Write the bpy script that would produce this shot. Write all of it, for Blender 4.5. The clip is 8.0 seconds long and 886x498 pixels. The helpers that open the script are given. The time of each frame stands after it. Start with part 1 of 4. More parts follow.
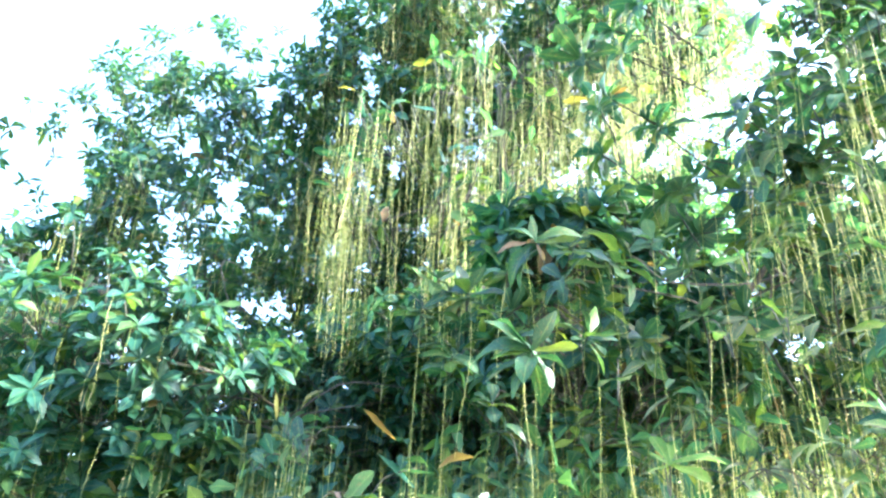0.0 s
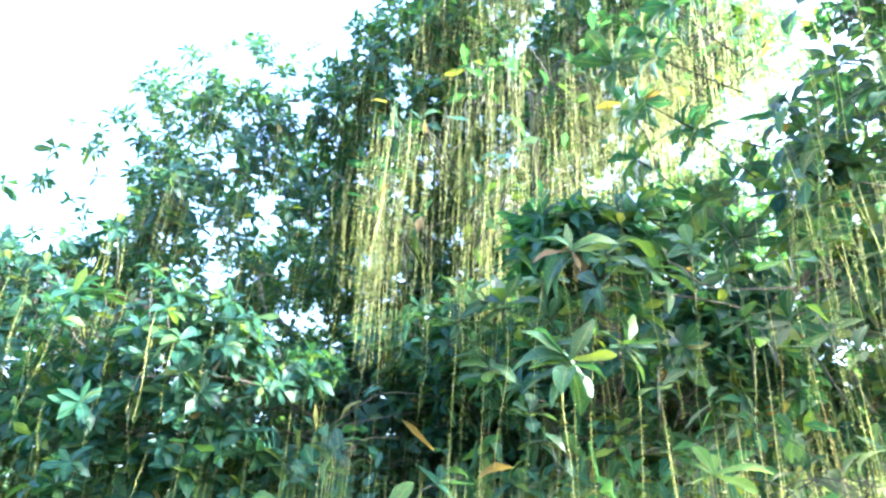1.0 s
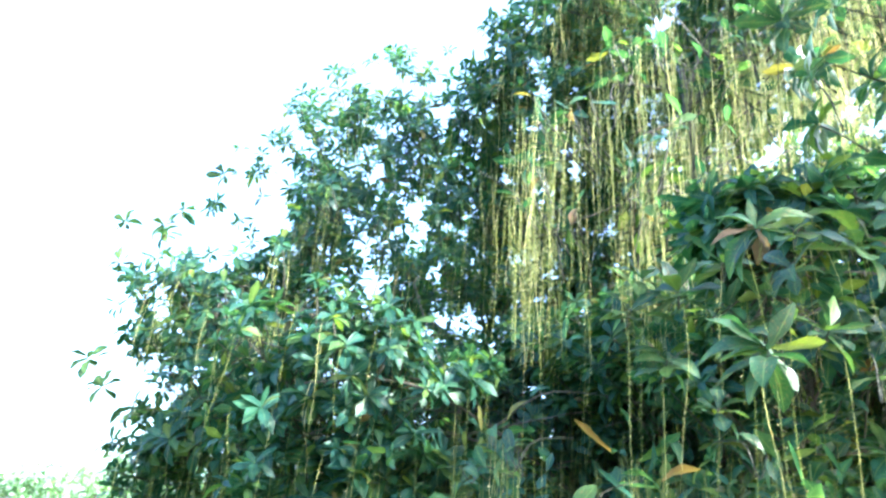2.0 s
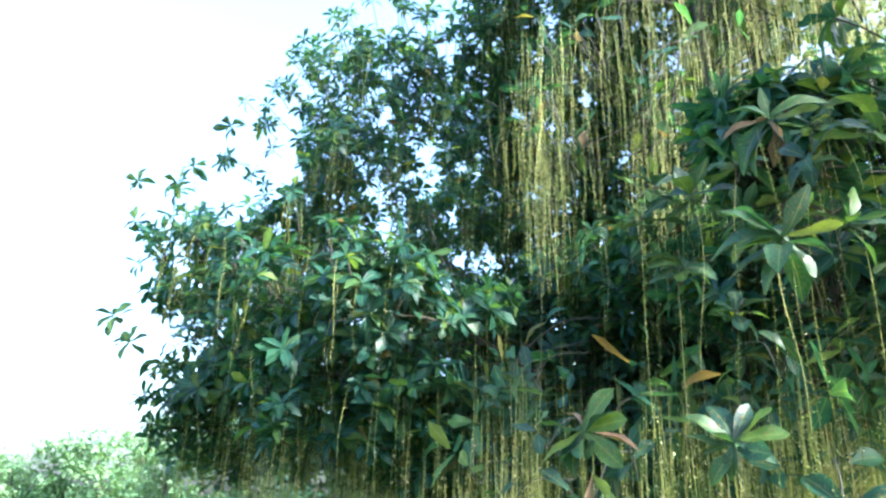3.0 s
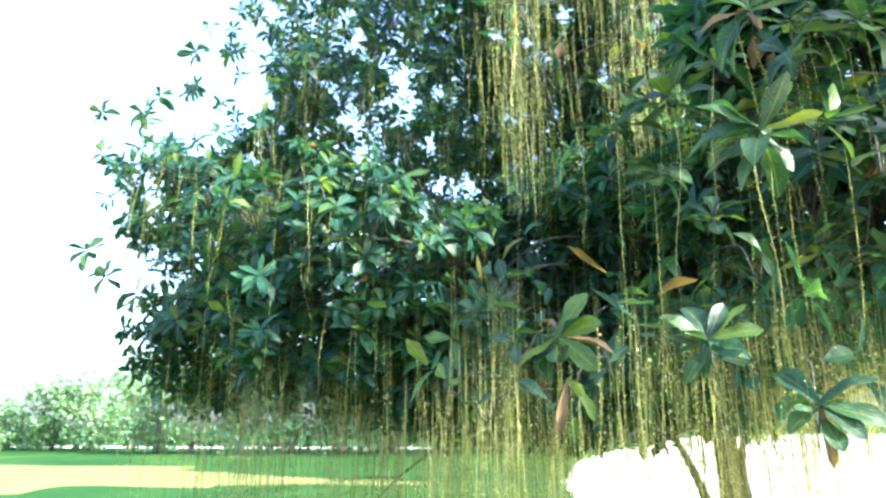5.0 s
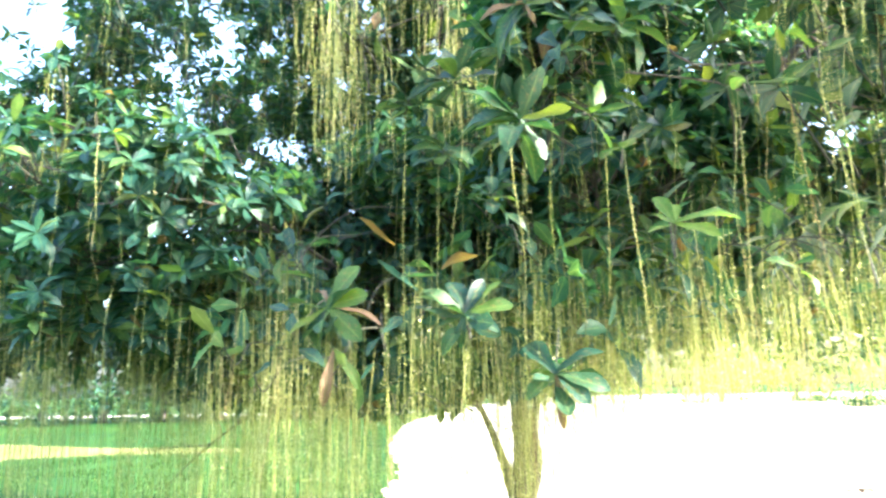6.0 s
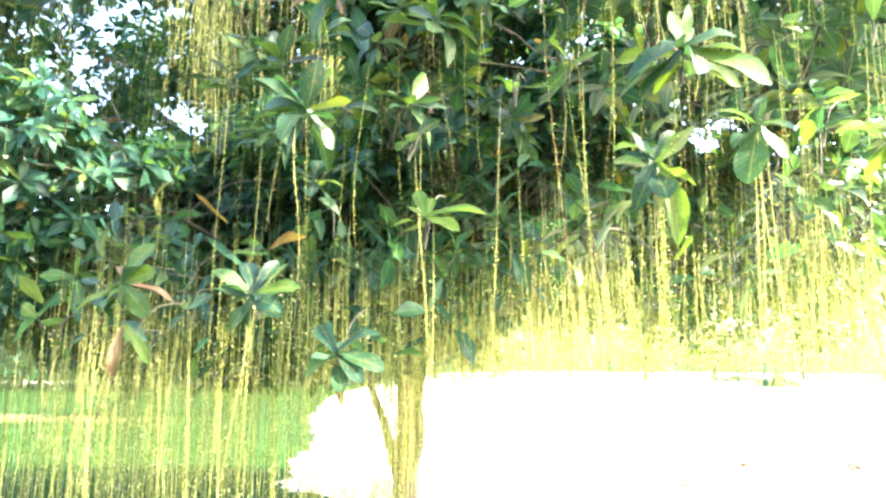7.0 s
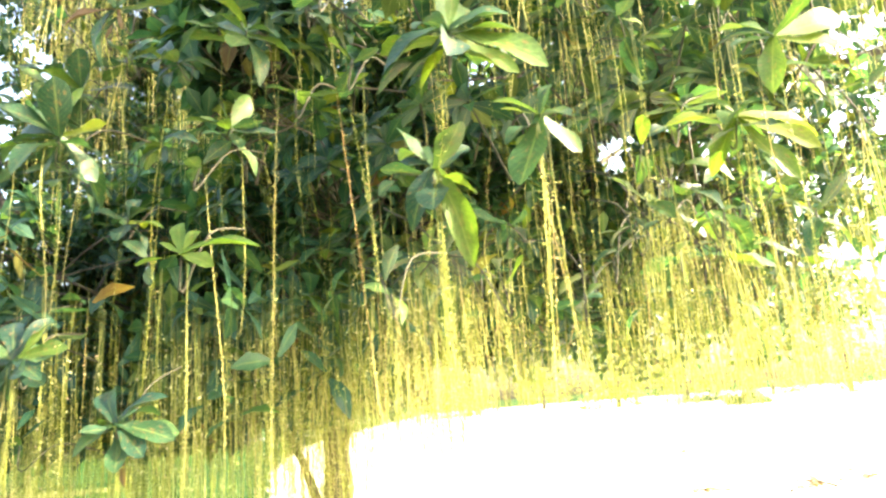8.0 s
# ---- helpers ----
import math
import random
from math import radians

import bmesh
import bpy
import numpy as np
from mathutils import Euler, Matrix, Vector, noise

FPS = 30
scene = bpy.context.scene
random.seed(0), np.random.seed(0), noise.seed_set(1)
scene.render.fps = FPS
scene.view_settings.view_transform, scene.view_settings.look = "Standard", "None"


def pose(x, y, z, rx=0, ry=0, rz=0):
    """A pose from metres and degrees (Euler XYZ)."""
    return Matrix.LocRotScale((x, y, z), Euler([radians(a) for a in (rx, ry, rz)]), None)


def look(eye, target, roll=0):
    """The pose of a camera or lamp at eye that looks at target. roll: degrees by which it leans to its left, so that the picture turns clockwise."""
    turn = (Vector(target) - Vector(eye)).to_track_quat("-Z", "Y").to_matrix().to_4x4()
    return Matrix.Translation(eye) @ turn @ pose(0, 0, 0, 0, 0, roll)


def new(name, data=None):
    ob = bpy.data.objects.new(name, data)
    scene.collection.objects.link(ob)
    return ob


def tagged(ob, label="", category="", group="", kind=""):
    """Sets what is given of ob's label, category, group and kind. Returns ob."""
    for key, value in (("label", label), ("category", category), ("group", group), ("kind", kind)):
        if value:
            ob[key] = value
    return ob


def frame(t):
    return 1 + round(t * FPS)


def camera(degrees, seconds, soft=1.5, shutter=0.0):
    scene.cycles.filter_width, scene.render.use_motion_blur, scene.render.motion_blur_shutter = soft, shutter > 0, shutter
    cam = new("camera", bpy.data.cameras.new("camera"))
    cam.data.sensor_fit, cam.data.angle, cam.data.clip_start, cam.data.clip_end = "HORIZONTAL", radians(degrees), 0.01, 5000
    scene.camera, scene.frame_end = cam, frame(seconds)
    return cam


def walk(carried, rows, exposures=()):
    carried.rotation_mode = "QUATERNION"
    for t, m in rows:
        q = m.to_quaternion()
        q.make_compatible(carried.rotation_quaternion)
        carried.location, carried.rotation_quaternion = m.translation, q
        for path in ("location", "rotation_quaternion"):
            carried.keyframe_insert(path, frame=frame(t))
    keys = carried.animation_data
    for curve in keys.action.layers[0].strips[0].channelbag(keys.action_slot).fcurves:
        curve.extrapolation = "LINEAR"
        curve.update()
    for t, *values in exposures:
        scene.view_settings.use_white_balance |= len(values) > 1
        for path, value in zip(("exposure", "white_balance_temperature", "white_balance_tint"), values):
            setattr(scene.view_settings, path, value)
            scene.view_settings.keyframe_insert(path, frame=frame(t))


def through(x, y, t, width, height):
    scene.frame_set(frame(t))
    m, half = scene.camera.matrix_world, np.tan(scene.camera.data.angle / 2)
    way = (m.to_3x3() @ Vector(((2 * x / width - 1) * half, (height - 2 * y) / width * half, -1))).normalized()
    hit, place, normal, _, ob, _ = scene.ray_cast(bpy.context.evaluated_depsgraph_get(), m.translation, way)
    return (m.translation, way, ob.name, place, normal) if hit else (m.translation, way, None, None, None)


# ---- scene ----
cam = camera(66.2, 8.0, soft=2.45, shutter=0.2)
PATH = [
    (0, (0.269, 0.482, 1.547), (0.08, 2.289, 2.384), 2.7),
    (0.5, (0.278, 0.483, 1.555), (0.057, 2.279, 2.407), 4.0),
    (1, (0.269, 0.477, 1.552), (-0.021, 2.262, 2.406), 2.9),
    (1.5, (0.225, 0.472, 1.575), (-0.245, 2.19, 2.485), 3.5),
    (2, (0.198, 0.544, 1.562), (-0.5, 2.224, 2.393), 4.7),
    (2.2, (0.199, 0.57, 1.553), (-0.542, 2.262, 2.319), 3.2),
    (3.3, (0.221, 0.662, 1.461), (-0.541, 2.393, 2.111), 1.1),
    (3.5, (0.224, 0.684, 1.455), (-0.52, 2.438, 2.063), 0.5),
    (4, (0.219, 0.698, 1.457), (-0.525, 2.447, 2.082), -0.6),
    (4.2, (0.202, 0.706, 1.448), (-0.581, 2.437, 2.073), -0.6),
    (5.3, (0.238, 0.721, 1.439), (-0.424, 2.55, 1.904), 0.7),
    (5.5, (0.273, 0.731, 1.44), (-0.266, 2.601, 1.9), 1.0),
    (6, (0.384, 0.749, 1.448), (0.084, 2.684, 1.855), -1.1),
    (6.5, (0.62, 0.715, 1.455), (0.509, 2.674, 1.84), -1.1),
    (7, (0.788, 0.709, 1.458), (0.654, 2.676, 1.789), 0.2),
    (7.5, (0.941, 0.843, 1.425), (0.888, 2.797, 1.847), -3.2),
    (8, (1.152, 0.974, 1.474), (1.118, 2.925, 1.916), -4.3),
]
walk(cam, [(t, look(eye, target, roll)) for t, eye, target, roll in PATH],
     exposures=[(0.0, 3.82, 5300, 10), (1.5, 3.92, 5300, 10), (2.2, 3.37, 5300, 9), (3.5, 2.74, 5350, 8), (4.2, 2.92, 5400, 8), (5.5, 3.26, 5650, 8),
                (6.5, 3.79, 5950, 11), (7.0, 3.84, 6300, 11), (7.5, 3.38, 7150, 11), (8.0, 3.42, 7650, 11)])

# ---- world and sun ----
SUN_AZ, SUN_EL = 95.0, 31.0          # degrees to the right of +y, and above the horizon
world = bpy.data.worlds.new("daylight")
scene.world = world
world.use_nodes = True
wn = world.node_tree.nodes
sky = wn.new("ShaderNodeTexSky")
sky.sky_type = "NISHITA"
sky.sun_disc = False
sky.sun_elevation = radians(SUN_EL)
sky.sun_rotation = radians(SUN_AZ)
sky.air_density, sky.dust_density = 1.0, 5.0
world.node_tree.links.new(sky.outputs[0], wn["Background"].inputs[0])
wn["Background"].inputs[1].default_value = 0.185
lamp = bpy.data.lights.new("sun", "SUN")
lamp.energy, lamp.angle, lamp.color = 5.0, radians(0.53), (1.0, 0.91, 0.72)
sun = new("sun", lamp)
sun_way = Vector((math.sin(radians(SUN_AZ)) * math.cos(radians(SUN_EL)),
                  math.cos(radians(SUN_AZ)) * math.cos(radians(SUN_EL)), math.sin(radians(SUN_EL))))
sun.matrix_world = look(tuple(sun_way * 40), (0, 0, 0))


# ---- materials ----
def material(name):
    m = bpy.data.materials.new(name)
    m.use_nodes = True
    nodes = m.node_tree.nodes
    return m, nodes, m.node_tree.links, nodes["Principled BSDF"]


def ramp(nodes, stops):
    r = nodes.new("ShaderNodeValToRGB")
    e = r.color_ramp.elements
    while len(e) < len(stops):
        e.new(0.5)
    for k, (p, c) in enumerate(stops):
        e[k].position, e[k].color = p, (*c, 1)
    return r


def noise_tex(nodes, links, scale, detail=4, space="Object"):
    co = nodes.new("ShaderNodeTexCoord")
    n = nodes.new("ShaderNodeTexNoise")
    n.inputs["Scale"].default_value, n.inputs["Detail"].default_value = scale, detail
    links.new(co.outputs[space], n.inputs["Vector"])
    return n


def bump(nodes, links, height, bsdf, strength, distance):
    b = nodes.new("ShaderNodeBump")
    b.inputs["Strength"].default_value, b.inputs["Distance"].default_value = strength, distance
    links.new(height, b.inputs["Height"])
    links.new(b.outputs[0], bsdf.inputs["Normal"])


def piece_random(nodes, links):
    """A value of its own for each piece, joined or single."""
    g, o, a, f = (nodes.new("ShaderNodeNewGeometry"), nodes.new("ShaderNodeObjectInfo"),
                  nodes.new("ShaderNodeMath"), nodes.new("ShaderNodeMath"))
    f.operation = "FRACT"
    links.new(g.outputs["Random Per Island"], a.inputs[0])
    links.new(o.outputs["Random"], a.inputs[1])
    links.new(a.outputs[0], f.inputs[0])
    return f.outputs[0]


def leaf_material(name, stops, through, rough=0.42):
    m, nodes, links, bsdf = material(name)
    r = ramp(nodes, stops)
    links.new(piece_random(nodes, links), r.inputs[0])
    # blotches and a pale midrib with side veins
    n = noise_tex(nodes, links, 22, 5)
    tone = ramp(nodes, [(0.3, (0.72, 0.72, 0.7)), (0.7, (1.15, 1.12, 1.0))])
    links.new(n.outputs[0], tone.inputs[0])
    mul = nodes.new("ShaderNodeMix")
    mul.data_type, mul.blend_type = "RGBA", "MULTIPLY"
    mul.inputs[0].default_value = 1.0
    links.new(r.outputs[0], mul.inputs[6])
    links.new(tone.outputs[0], mul.inputs[7])
    uv = nodes.new("ShaderNodeUVMap")
    sep = nodes.new("ShaderNodeSeparateXYZ")
    links.new(uv.outputs[0], sep.inputs[0])
    off = nodes.new("ShaderNodeMath"); off.operation = "SUBTRACT"; off.inputs[1].default_value = 0.5
    links.new(sep.outputs[0], off.inputs[0])
    ab = nodes.new("ShaderNodeMath"); ab.operation = "ABSOLUTE"
    links.new(off.outputs[0], ab.inputs[0])
    rib = nodes.new("ShaderNodeMath"); rib.operation = "LESS_THAN"; rib.inputs[1].default_value = 0.035
    links.new(ab.outputs[0], rib.inputs[0])
    ribs = nodes.new("ShaderNodeMath"); ribs.operation = "MULTIPLY"; ribs.inputs[1].default_value = 0.28
    links.new(rib.outputs[0], ribs.inputs[0])
    slope = nodes.new("ShaderNodeMath"); slope.operation = "MULTIPLY_ADD"; slope.inputs[1].default_value = -0.45
    links.new(ab.outputs[0], slope.inputs[0]); links.new(sep.outputs[1], slope.inputs[2])
    many = nodes.new("ShaderNodeMath"); many.operation = "MULTIPLY"; many.inputs[1].default_value = 11.0
    links.new(slope.outputs[0], many.inputs[0])
    fr = nodes.new("ShaderNodeMath"); fr.operation = "FRACT"
    links.new(many.outputs[0], fr.inputs[0])
    vein = nodes.new("ShaderNodeMath"); vein.operation = "GREATER_THAN"; vein.inputs[1].default_value = 0.9
    links.new(fr.outputs[0], vein.inputs[0])
    half = nodes.new("ShaderNodeMath"); half.operation = "MULTIPLY"; half.inputs[1].default_value = 0.14
    links.new(vein.outputs[0], half.inputs[0])
    top = nodes.new("ShaderNodeMath"); top.operation = "MAXIMUM"
    links.new(ribs.outputs[0], top.inputs[0]); links.new(half.outputs[0], top.inputs[1])
    pale = nodes.new("ShaderNodeMix"); pale.data_type = "RGBA"
    pale.inputs[7].default_value = (0.22, 0.27, 0.09, 1)
    links.new(top.outputs[0], pale.inputs[0]); links.new(mul.outputs[2], pale.inputs[6])
    links.new(pale.outputs[2], bsdf.inputs["Base Color"])
    bsdf.inputs["Roughness"].default_value = rough
    bsdf.inputs["Coat Weight"].default_value = 0.08 if rough < 0.4 else 0.02
    bsdf.inputs["Coat Roughness"].default_value = 0.3
    bsdf.inputs["Specular IOR Level"].default_value = 0.3 if rough < 0.4 else 0.22
    bump(nodes, links, n.outputs[0], bsdf, 0.25, 0.004)
    tr = nodes.new("ShaderNodeBsdfTranslucent")
    warm = nodes.new("ShaderNodeMix"); warm.data_type, warm.blend_type = "RGBA", "MULTIPLY"
    warm.inputs[0].default_value = 1.0
    warm.inputs[7].default_value = (2.1, 2.0, 0.75, 1)
    links.new(pale.outputs[2], warm.inputs[6])
    links.new(warm.outputs[2], tr.inputs[0])
    mix = nodes.new("ShaderNodeMixShader")
    mix.inputs[0].default_value = through
    links.new(bsdf.outputs[0], mix.inputs[1]); links.new(tr.outputs[0], mix.inputs[2])
    links.new(mix.outputs[0], nodes["Material Output"].inputs[0])
    return m


LEAF = leaf_material("leaf", [(0.0, (0.010, 0.036, 0.028)), (0.35, (0.015, 0.050, 0.033)), (0.7, (0.023, 0.064, 0.030)),
                              (1.0, (0.055, 0.105, 0.027))], 0.26, 0.43)
CROWN_LEAF = leaf_material("crown_leaf", [(0.0, (0.013, 0.052, 0.048)), (0.35, (0.018, 0.066, 0.052)), (0.75, (0.025, 0.078, 0.044)),
                                          (0.93, (0.055, 0.105, 0.028)), (0.985, (0.09, 0.13, 0.028)), (0.997, (0.11, 0.07, 0.04))], 0.42)
def speckle(m):
    """Small brown blemishes on a leaf."""
    nodes, links = m.node_tree.nodes, m.node_tree.links
    bsdf = nodes["Principled BSDF"]
    old = bsdf.inputs["Base Color"].links[0].from_socket
    n = noise_tex(nodes, links, 9, 2, "UV")
    r = ramp(nodes, [(0.60, (0, 0, 0)), (0.68, (1, 1, 1))])
    links.new(n.outputs[0], r.inputs[0])
    mix = nodes.new("ShaderNodeMix"); mix.data_type = "RGBA"
    mix.inputs[7].default_value = (0.16, 0.10, 0.04, 1)
    links.new(r.outputs[0], mix.inputs[0]); links.new(old, mix.inputs[6])
    links.new(mix.outputs[2], bsdf.inputs["Base Color"])
    return m


YOUNG = leaf_material("young_leaf", [(0.0, (0.03, 0.08, 0.022)), (0.6, (0.055, 0.11, 0.024)), (1.0, (0.10, 0.14, 0.026))], 0.42, 0.5)
DRY = leaf_material("dry_leaf", [(0.0, (0.10, 0.065, 0.042)), (1.0, (0.19, 0.13, 0.09))], 0.15, 0.7)
# distant haze is put into this paler, greyer leaf colour
HAZY_LEAF = leaf_material("hazy_leaf", [(0.0, (0.08, 0.16, 0.09)), (0.6, (0.11, 0.20, 0.11)), (1.0, (0.16, 0.24, 0.13))], 0.3, 0.6)
# far leaf colour with the sunshine on the right-hand trees put in
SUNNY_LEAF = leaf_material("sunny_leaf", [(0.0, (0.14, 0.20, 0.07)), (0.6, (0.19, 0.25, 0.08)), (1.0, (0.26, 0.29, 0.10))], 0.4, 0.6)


def spike_material():
    m, nodes, links, bsdf = material("flower_spike")
    own = piece_random(nodes, links)
    bud = ramp(nodes, [(0.0, (0.30, 0.33, 0.06)), (0.45, (0.49, 0.52, 0.14)), (0.85, (0.80, 0.80, 0.43)), (1.0, (0.60, 0.38, 0.26))])
    stalk = ramp(nodes, [(0.0, (0.12, 0.155, 0.02)), (0.5, (0.32, 0.36, 0.07)), (0.85, (0.62, 0.62, 0.25)), (1.0, (0.32, 0.21, 0.09))])
    links.new(own, bud.inputs[0]); links.new(own, stalk.inputs[0])
    uv = nodes.new("ShaderNodeUVMap")
    sep = nodes.new("ShaderNodeSeparateXYZ")
    links.new(uv.outputs[0], sep.inputs[0])
    r = nodes.new("ShaderNodeMix"); r.data_type = "RGBA"
    # the bare upper stalk is darkened to green, its shade put into the colour
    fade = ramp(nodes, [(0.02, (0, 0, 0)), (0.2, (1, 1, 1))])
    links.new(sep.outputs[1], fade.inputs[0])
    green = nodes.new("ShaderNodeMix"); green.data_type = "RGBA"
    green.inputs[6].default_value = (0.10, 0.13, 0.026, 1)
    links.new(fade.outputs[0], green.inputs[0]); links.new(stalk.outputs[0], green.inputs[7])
    links.new(sep.outputs[0], r.inputs[0]); links.new(green.outputs[2], r.inputs[6]); links.new(bud.outputs[0], r.inputs[7])
    links.new(r.outputs[2], bsdf.inputs["Base Color"])
    bsdf.inputs["Roughness"].default_value = 0.55
    tr = nodes.new("ShaderNodeBsdfTranslucent")
    links.new(r.outputs[2], tr.inputs[0])
    mix = nodes.new("ShaderNodeMixShader")
    mix.inputs[0].default_value = 0.55
    links.new(bsdf.outputs[0], mix.inputs[1]); links.new(tr.outputs[0], mix.inputs[2])
    links.new(mix.outputs[0], nodes["Material Output"].inputs[0])
    return m


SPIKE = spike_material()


def mottled(name, stops, scale, rough, relief=0.0, fine=0.0, space="Object"):
    m, nodes, links, bsdf = material(name)
    big = noise_tex(nodes, links, scale, 6, space)
    small = noise_tex(nodes, links, fine or scale * 14, 4, space)
    add = nodes.new("ShaderNodeMix")
    add.inputs[0].default_value = 0.4
    links.new(big.outputs[0], add.inputs[2]); links.new(small.outputs[0], add.inputs[3])
    r = ramp(nodes, stops)
    links.new(add.outputs[0], r.inputs[0])
    links.new(r.outputs[0], bsdf.inputs["Base Color"])
    bsdf.inputs["Roughness"].default_value = rough
    if relief:
        bump(nodes, links, add.outputs[0], bsdf, 0.8, relief)
    return m


BARK = mottled("bark", [(0.3, (0.033, 0.029, 0.025)), (0.55, (0.078, 0.068, 0.056)), (0.75, (0.16, 0.145, 0.125))], 6, 0.9, 0.02)
TWIG = mottled("twig_bark", [(0.3, (0.014, 0.016, 0.008)), (0.7, (0.036, 0.035, 0.018))], 30, 0.8, 0.003)
GRASS = mottled("grass", [(0.38, (0.006, 0.027, 0.005)), (0.48, (0.010, 0.038, 0.006)), (0.60, (0.022, 0.054, 0.009)), (0.70, (0.08, 0.09, 0.028))], 0.22, 0.9, 0.03, 18)
BLADE = leaf_material("grass_blade", [(0.0, (0.006, 0.027, 0.005)), (0.5, (0.012, 0.042, 0.007)), (0.9, (0.026, 0.058, 0.012)), (1.0, (0.12, 0.11, 0.06))], 0.2, 0.7)
# grass with the sun's brightness put into a paler colour
SUNLIT_GRASS = mottled("sunlit_grass", [(0.3, (0.07, 0.09, 0.022)), (0.5, (0.105, 0.11, 0.034)), (0.7, (0.16, 0.145, 0.06))], 0.5, 0.95, 0.02, 16)
SOIL = mottled("worn_earth", [(0.3, (0.09, 0.075, 0.065)), (0.55, (0.17, 0.15, 0.13)), (0.75, (0.30, 0.27, 0.24))], 1.6, 0.95, 0.02, 22)
SAND = mottled("sand", [(0.3, (0.33, 0.29, 0.235)), (0.55, (0.42, 0.38, 0.315)), (0.8, (0.49, 0.45, 0.39))], 0.6, 0.95, 0.02, 18)


speckle(YOUNG)
speckle(LEAF)


for m in (GRASS, SUNLIT_GRASS, BLADE):
    m.node_tree.nodes["Principled BSDF"].inputs["Specular IOR Level"].default_value = 0.05


# ---- mesh helpers ----
def mesh_of(name, verts, faces, mat, uvs=None, smooth=True):
    me = bpy.data.meshes.new(name)
    me.from_pydata([tuple(v) for v in verts] if not isinstance(verts, np.ndarray) else verts.tolist(), [], faces)
    if smooth:
        me.polygons.foreach_set("use_smooth", np.ones(len(me.polygons), bool))
    if uvs is not None:
        layer = me.uv_layers.new(name="UVMap")
        idx = np.empty(len(me.loops), np.int32)
        me.loops.foreach_get("vertex_index", idx)
        layer.data.foreach_set("uv", np.asarray(uvs, np.float32)[idx].ravel())
    me.materials.append(mat)
    me.update()
    return me


def many(name, template, mats, places, mat, uvs=None):
    """One mesh of a template (verts, faces) repeated by N 3x3 matrices at N places."""
    tv, tf = template
    tv = np.asarray(tv, np.float64)
    n, k = len(places), len(tv)
    v = (np.einsum("nij,kj->nki", np.asarray(mats), tv) + np.asarray(places)[:, None, :]).reshape(-1, 3)
    quads = np.asarray([f for f in tf if len(f) == 4], np.int32).reshape(-1, 4)
    tris = np.asarray([f for f in tf if len(f) == 3], np.int32).reshape(-1, 3)
    base = (np.arange(n, dtype=np.int32) * k)[:, None, None]
    q, t = (quads[None] + base).reshape(-1), (tris[None] + base).reshape(-1)
    me = bpy.data.meshes.new(name)
    me.vertices.add(len(v))
    me.vertices.foreach_set("co", v.ravel())
    loops = np.concatenate([q, t])
    me.loops.add(len(loops))
    me.loops.foreach_set("vertex_index", loops)
    nq, nt = len(q) // 4, len(t) // 3
    me.polygons.add(nq + nt)
    me.polygons.foreach_set("loop_start", np.concatenate([np.arange(nq) * 4, nq * 4 + np.arange(nt) * 3]).astype(np.int32))
    me.polygons.foreach_set("use_smooth", np.ones(nq + nt, bool))
    if uvs is not None:
        layer = me.uv_layers.new(name="UVMap")
        layer.data.foreach_set("uv", np.asarray(uvs, np.float32)[loops % k].ravel())
    me.materials.append(mat)
    me.update(calc_edges=True)
    return me


def tube(points, radii, sides=8, wobble=0.0, rng=None, steps=5):
    """Verts and faces of a tapered tube along smoothed points, with a closed tip."""
    pts = [Vector(p) for p in points]
    fine, rad = [], []
    for i in range(len(pts) - 1):
        a, b, c, d = pts[max(i - 1, 0)], pts[i], pts[i + 1], pts[min(i + 2, len(pts) - 1)]
        for s in range(steps):
            t = s / steps
            fine.append(0.5 * (2 * b + (c - a) * t + (2 * a - 5 * b + 4 * c - d) * t * t + (3 * b - a - 3 * c + d) * t ** 3))
            rad.append(radii[i] + (radii[i + 1] - radii[i]) * t)
    fine.append(pts[-1]); rad.append(radii[-1])
    verts, faces = [], []
    side = Vector((1, 0.3, 0.1))
    for i, p in enumerate(fine):
        way = (fine[min(i + 1, len(fine) - 1)] - fine[max(i - 1, 0)]).normalized()
        side = (side - way * side.dot(way)).normalized()
        up = way.cross(side)
        for s in range(sides):
            a = 2 * math.pi * s / sides
            r = rad[i] * (1 + (wobble * (rng.random() - 0.5) if rng else 0))
            verts.append(p + (side * math.cos(a) + up * math.sin(a)) * r)
    for i in range(len(fine) - 1):
        for s in range(sides):
            n = (s + 1) % sides
            faces.append((i * sides + s, i * sides + n, (i + 1) * sides + n, (i + 1) * sides + s))
    faces.append(tuple(range(sides))[::-1])
    faces.append(tuple((len(fine) - 1) * sides + s for s in range(sides)))
    return verts, faces


def joined(pieces):
    verts, faces = [], []
    for v, f in pieces:
        k = len(verts)
        verts += list(v)
        faces += [tuple(i + k for i in g) for g in f]
    return verts, faces


def thing(name, base, label, category, group=""):
    e = new(name)
    e.location = base
    e.empty_display_size = 0.2
    return tagged(e, label, category, group)


def part(name, me, parent, m=None, label="", kind=""):
    """A mesh given in world metres (or placed by m) as a part of parent."""
    ob = new(name, me)
    ob.parent = parent
    if parent.type == "EMPTY":
        ob.matrix_parent_inverse = Matrix.Translation(-parent.location)
    if m is not None:
        ob.matrix_basis = m
    return tagged(ob, label, kind=kind)


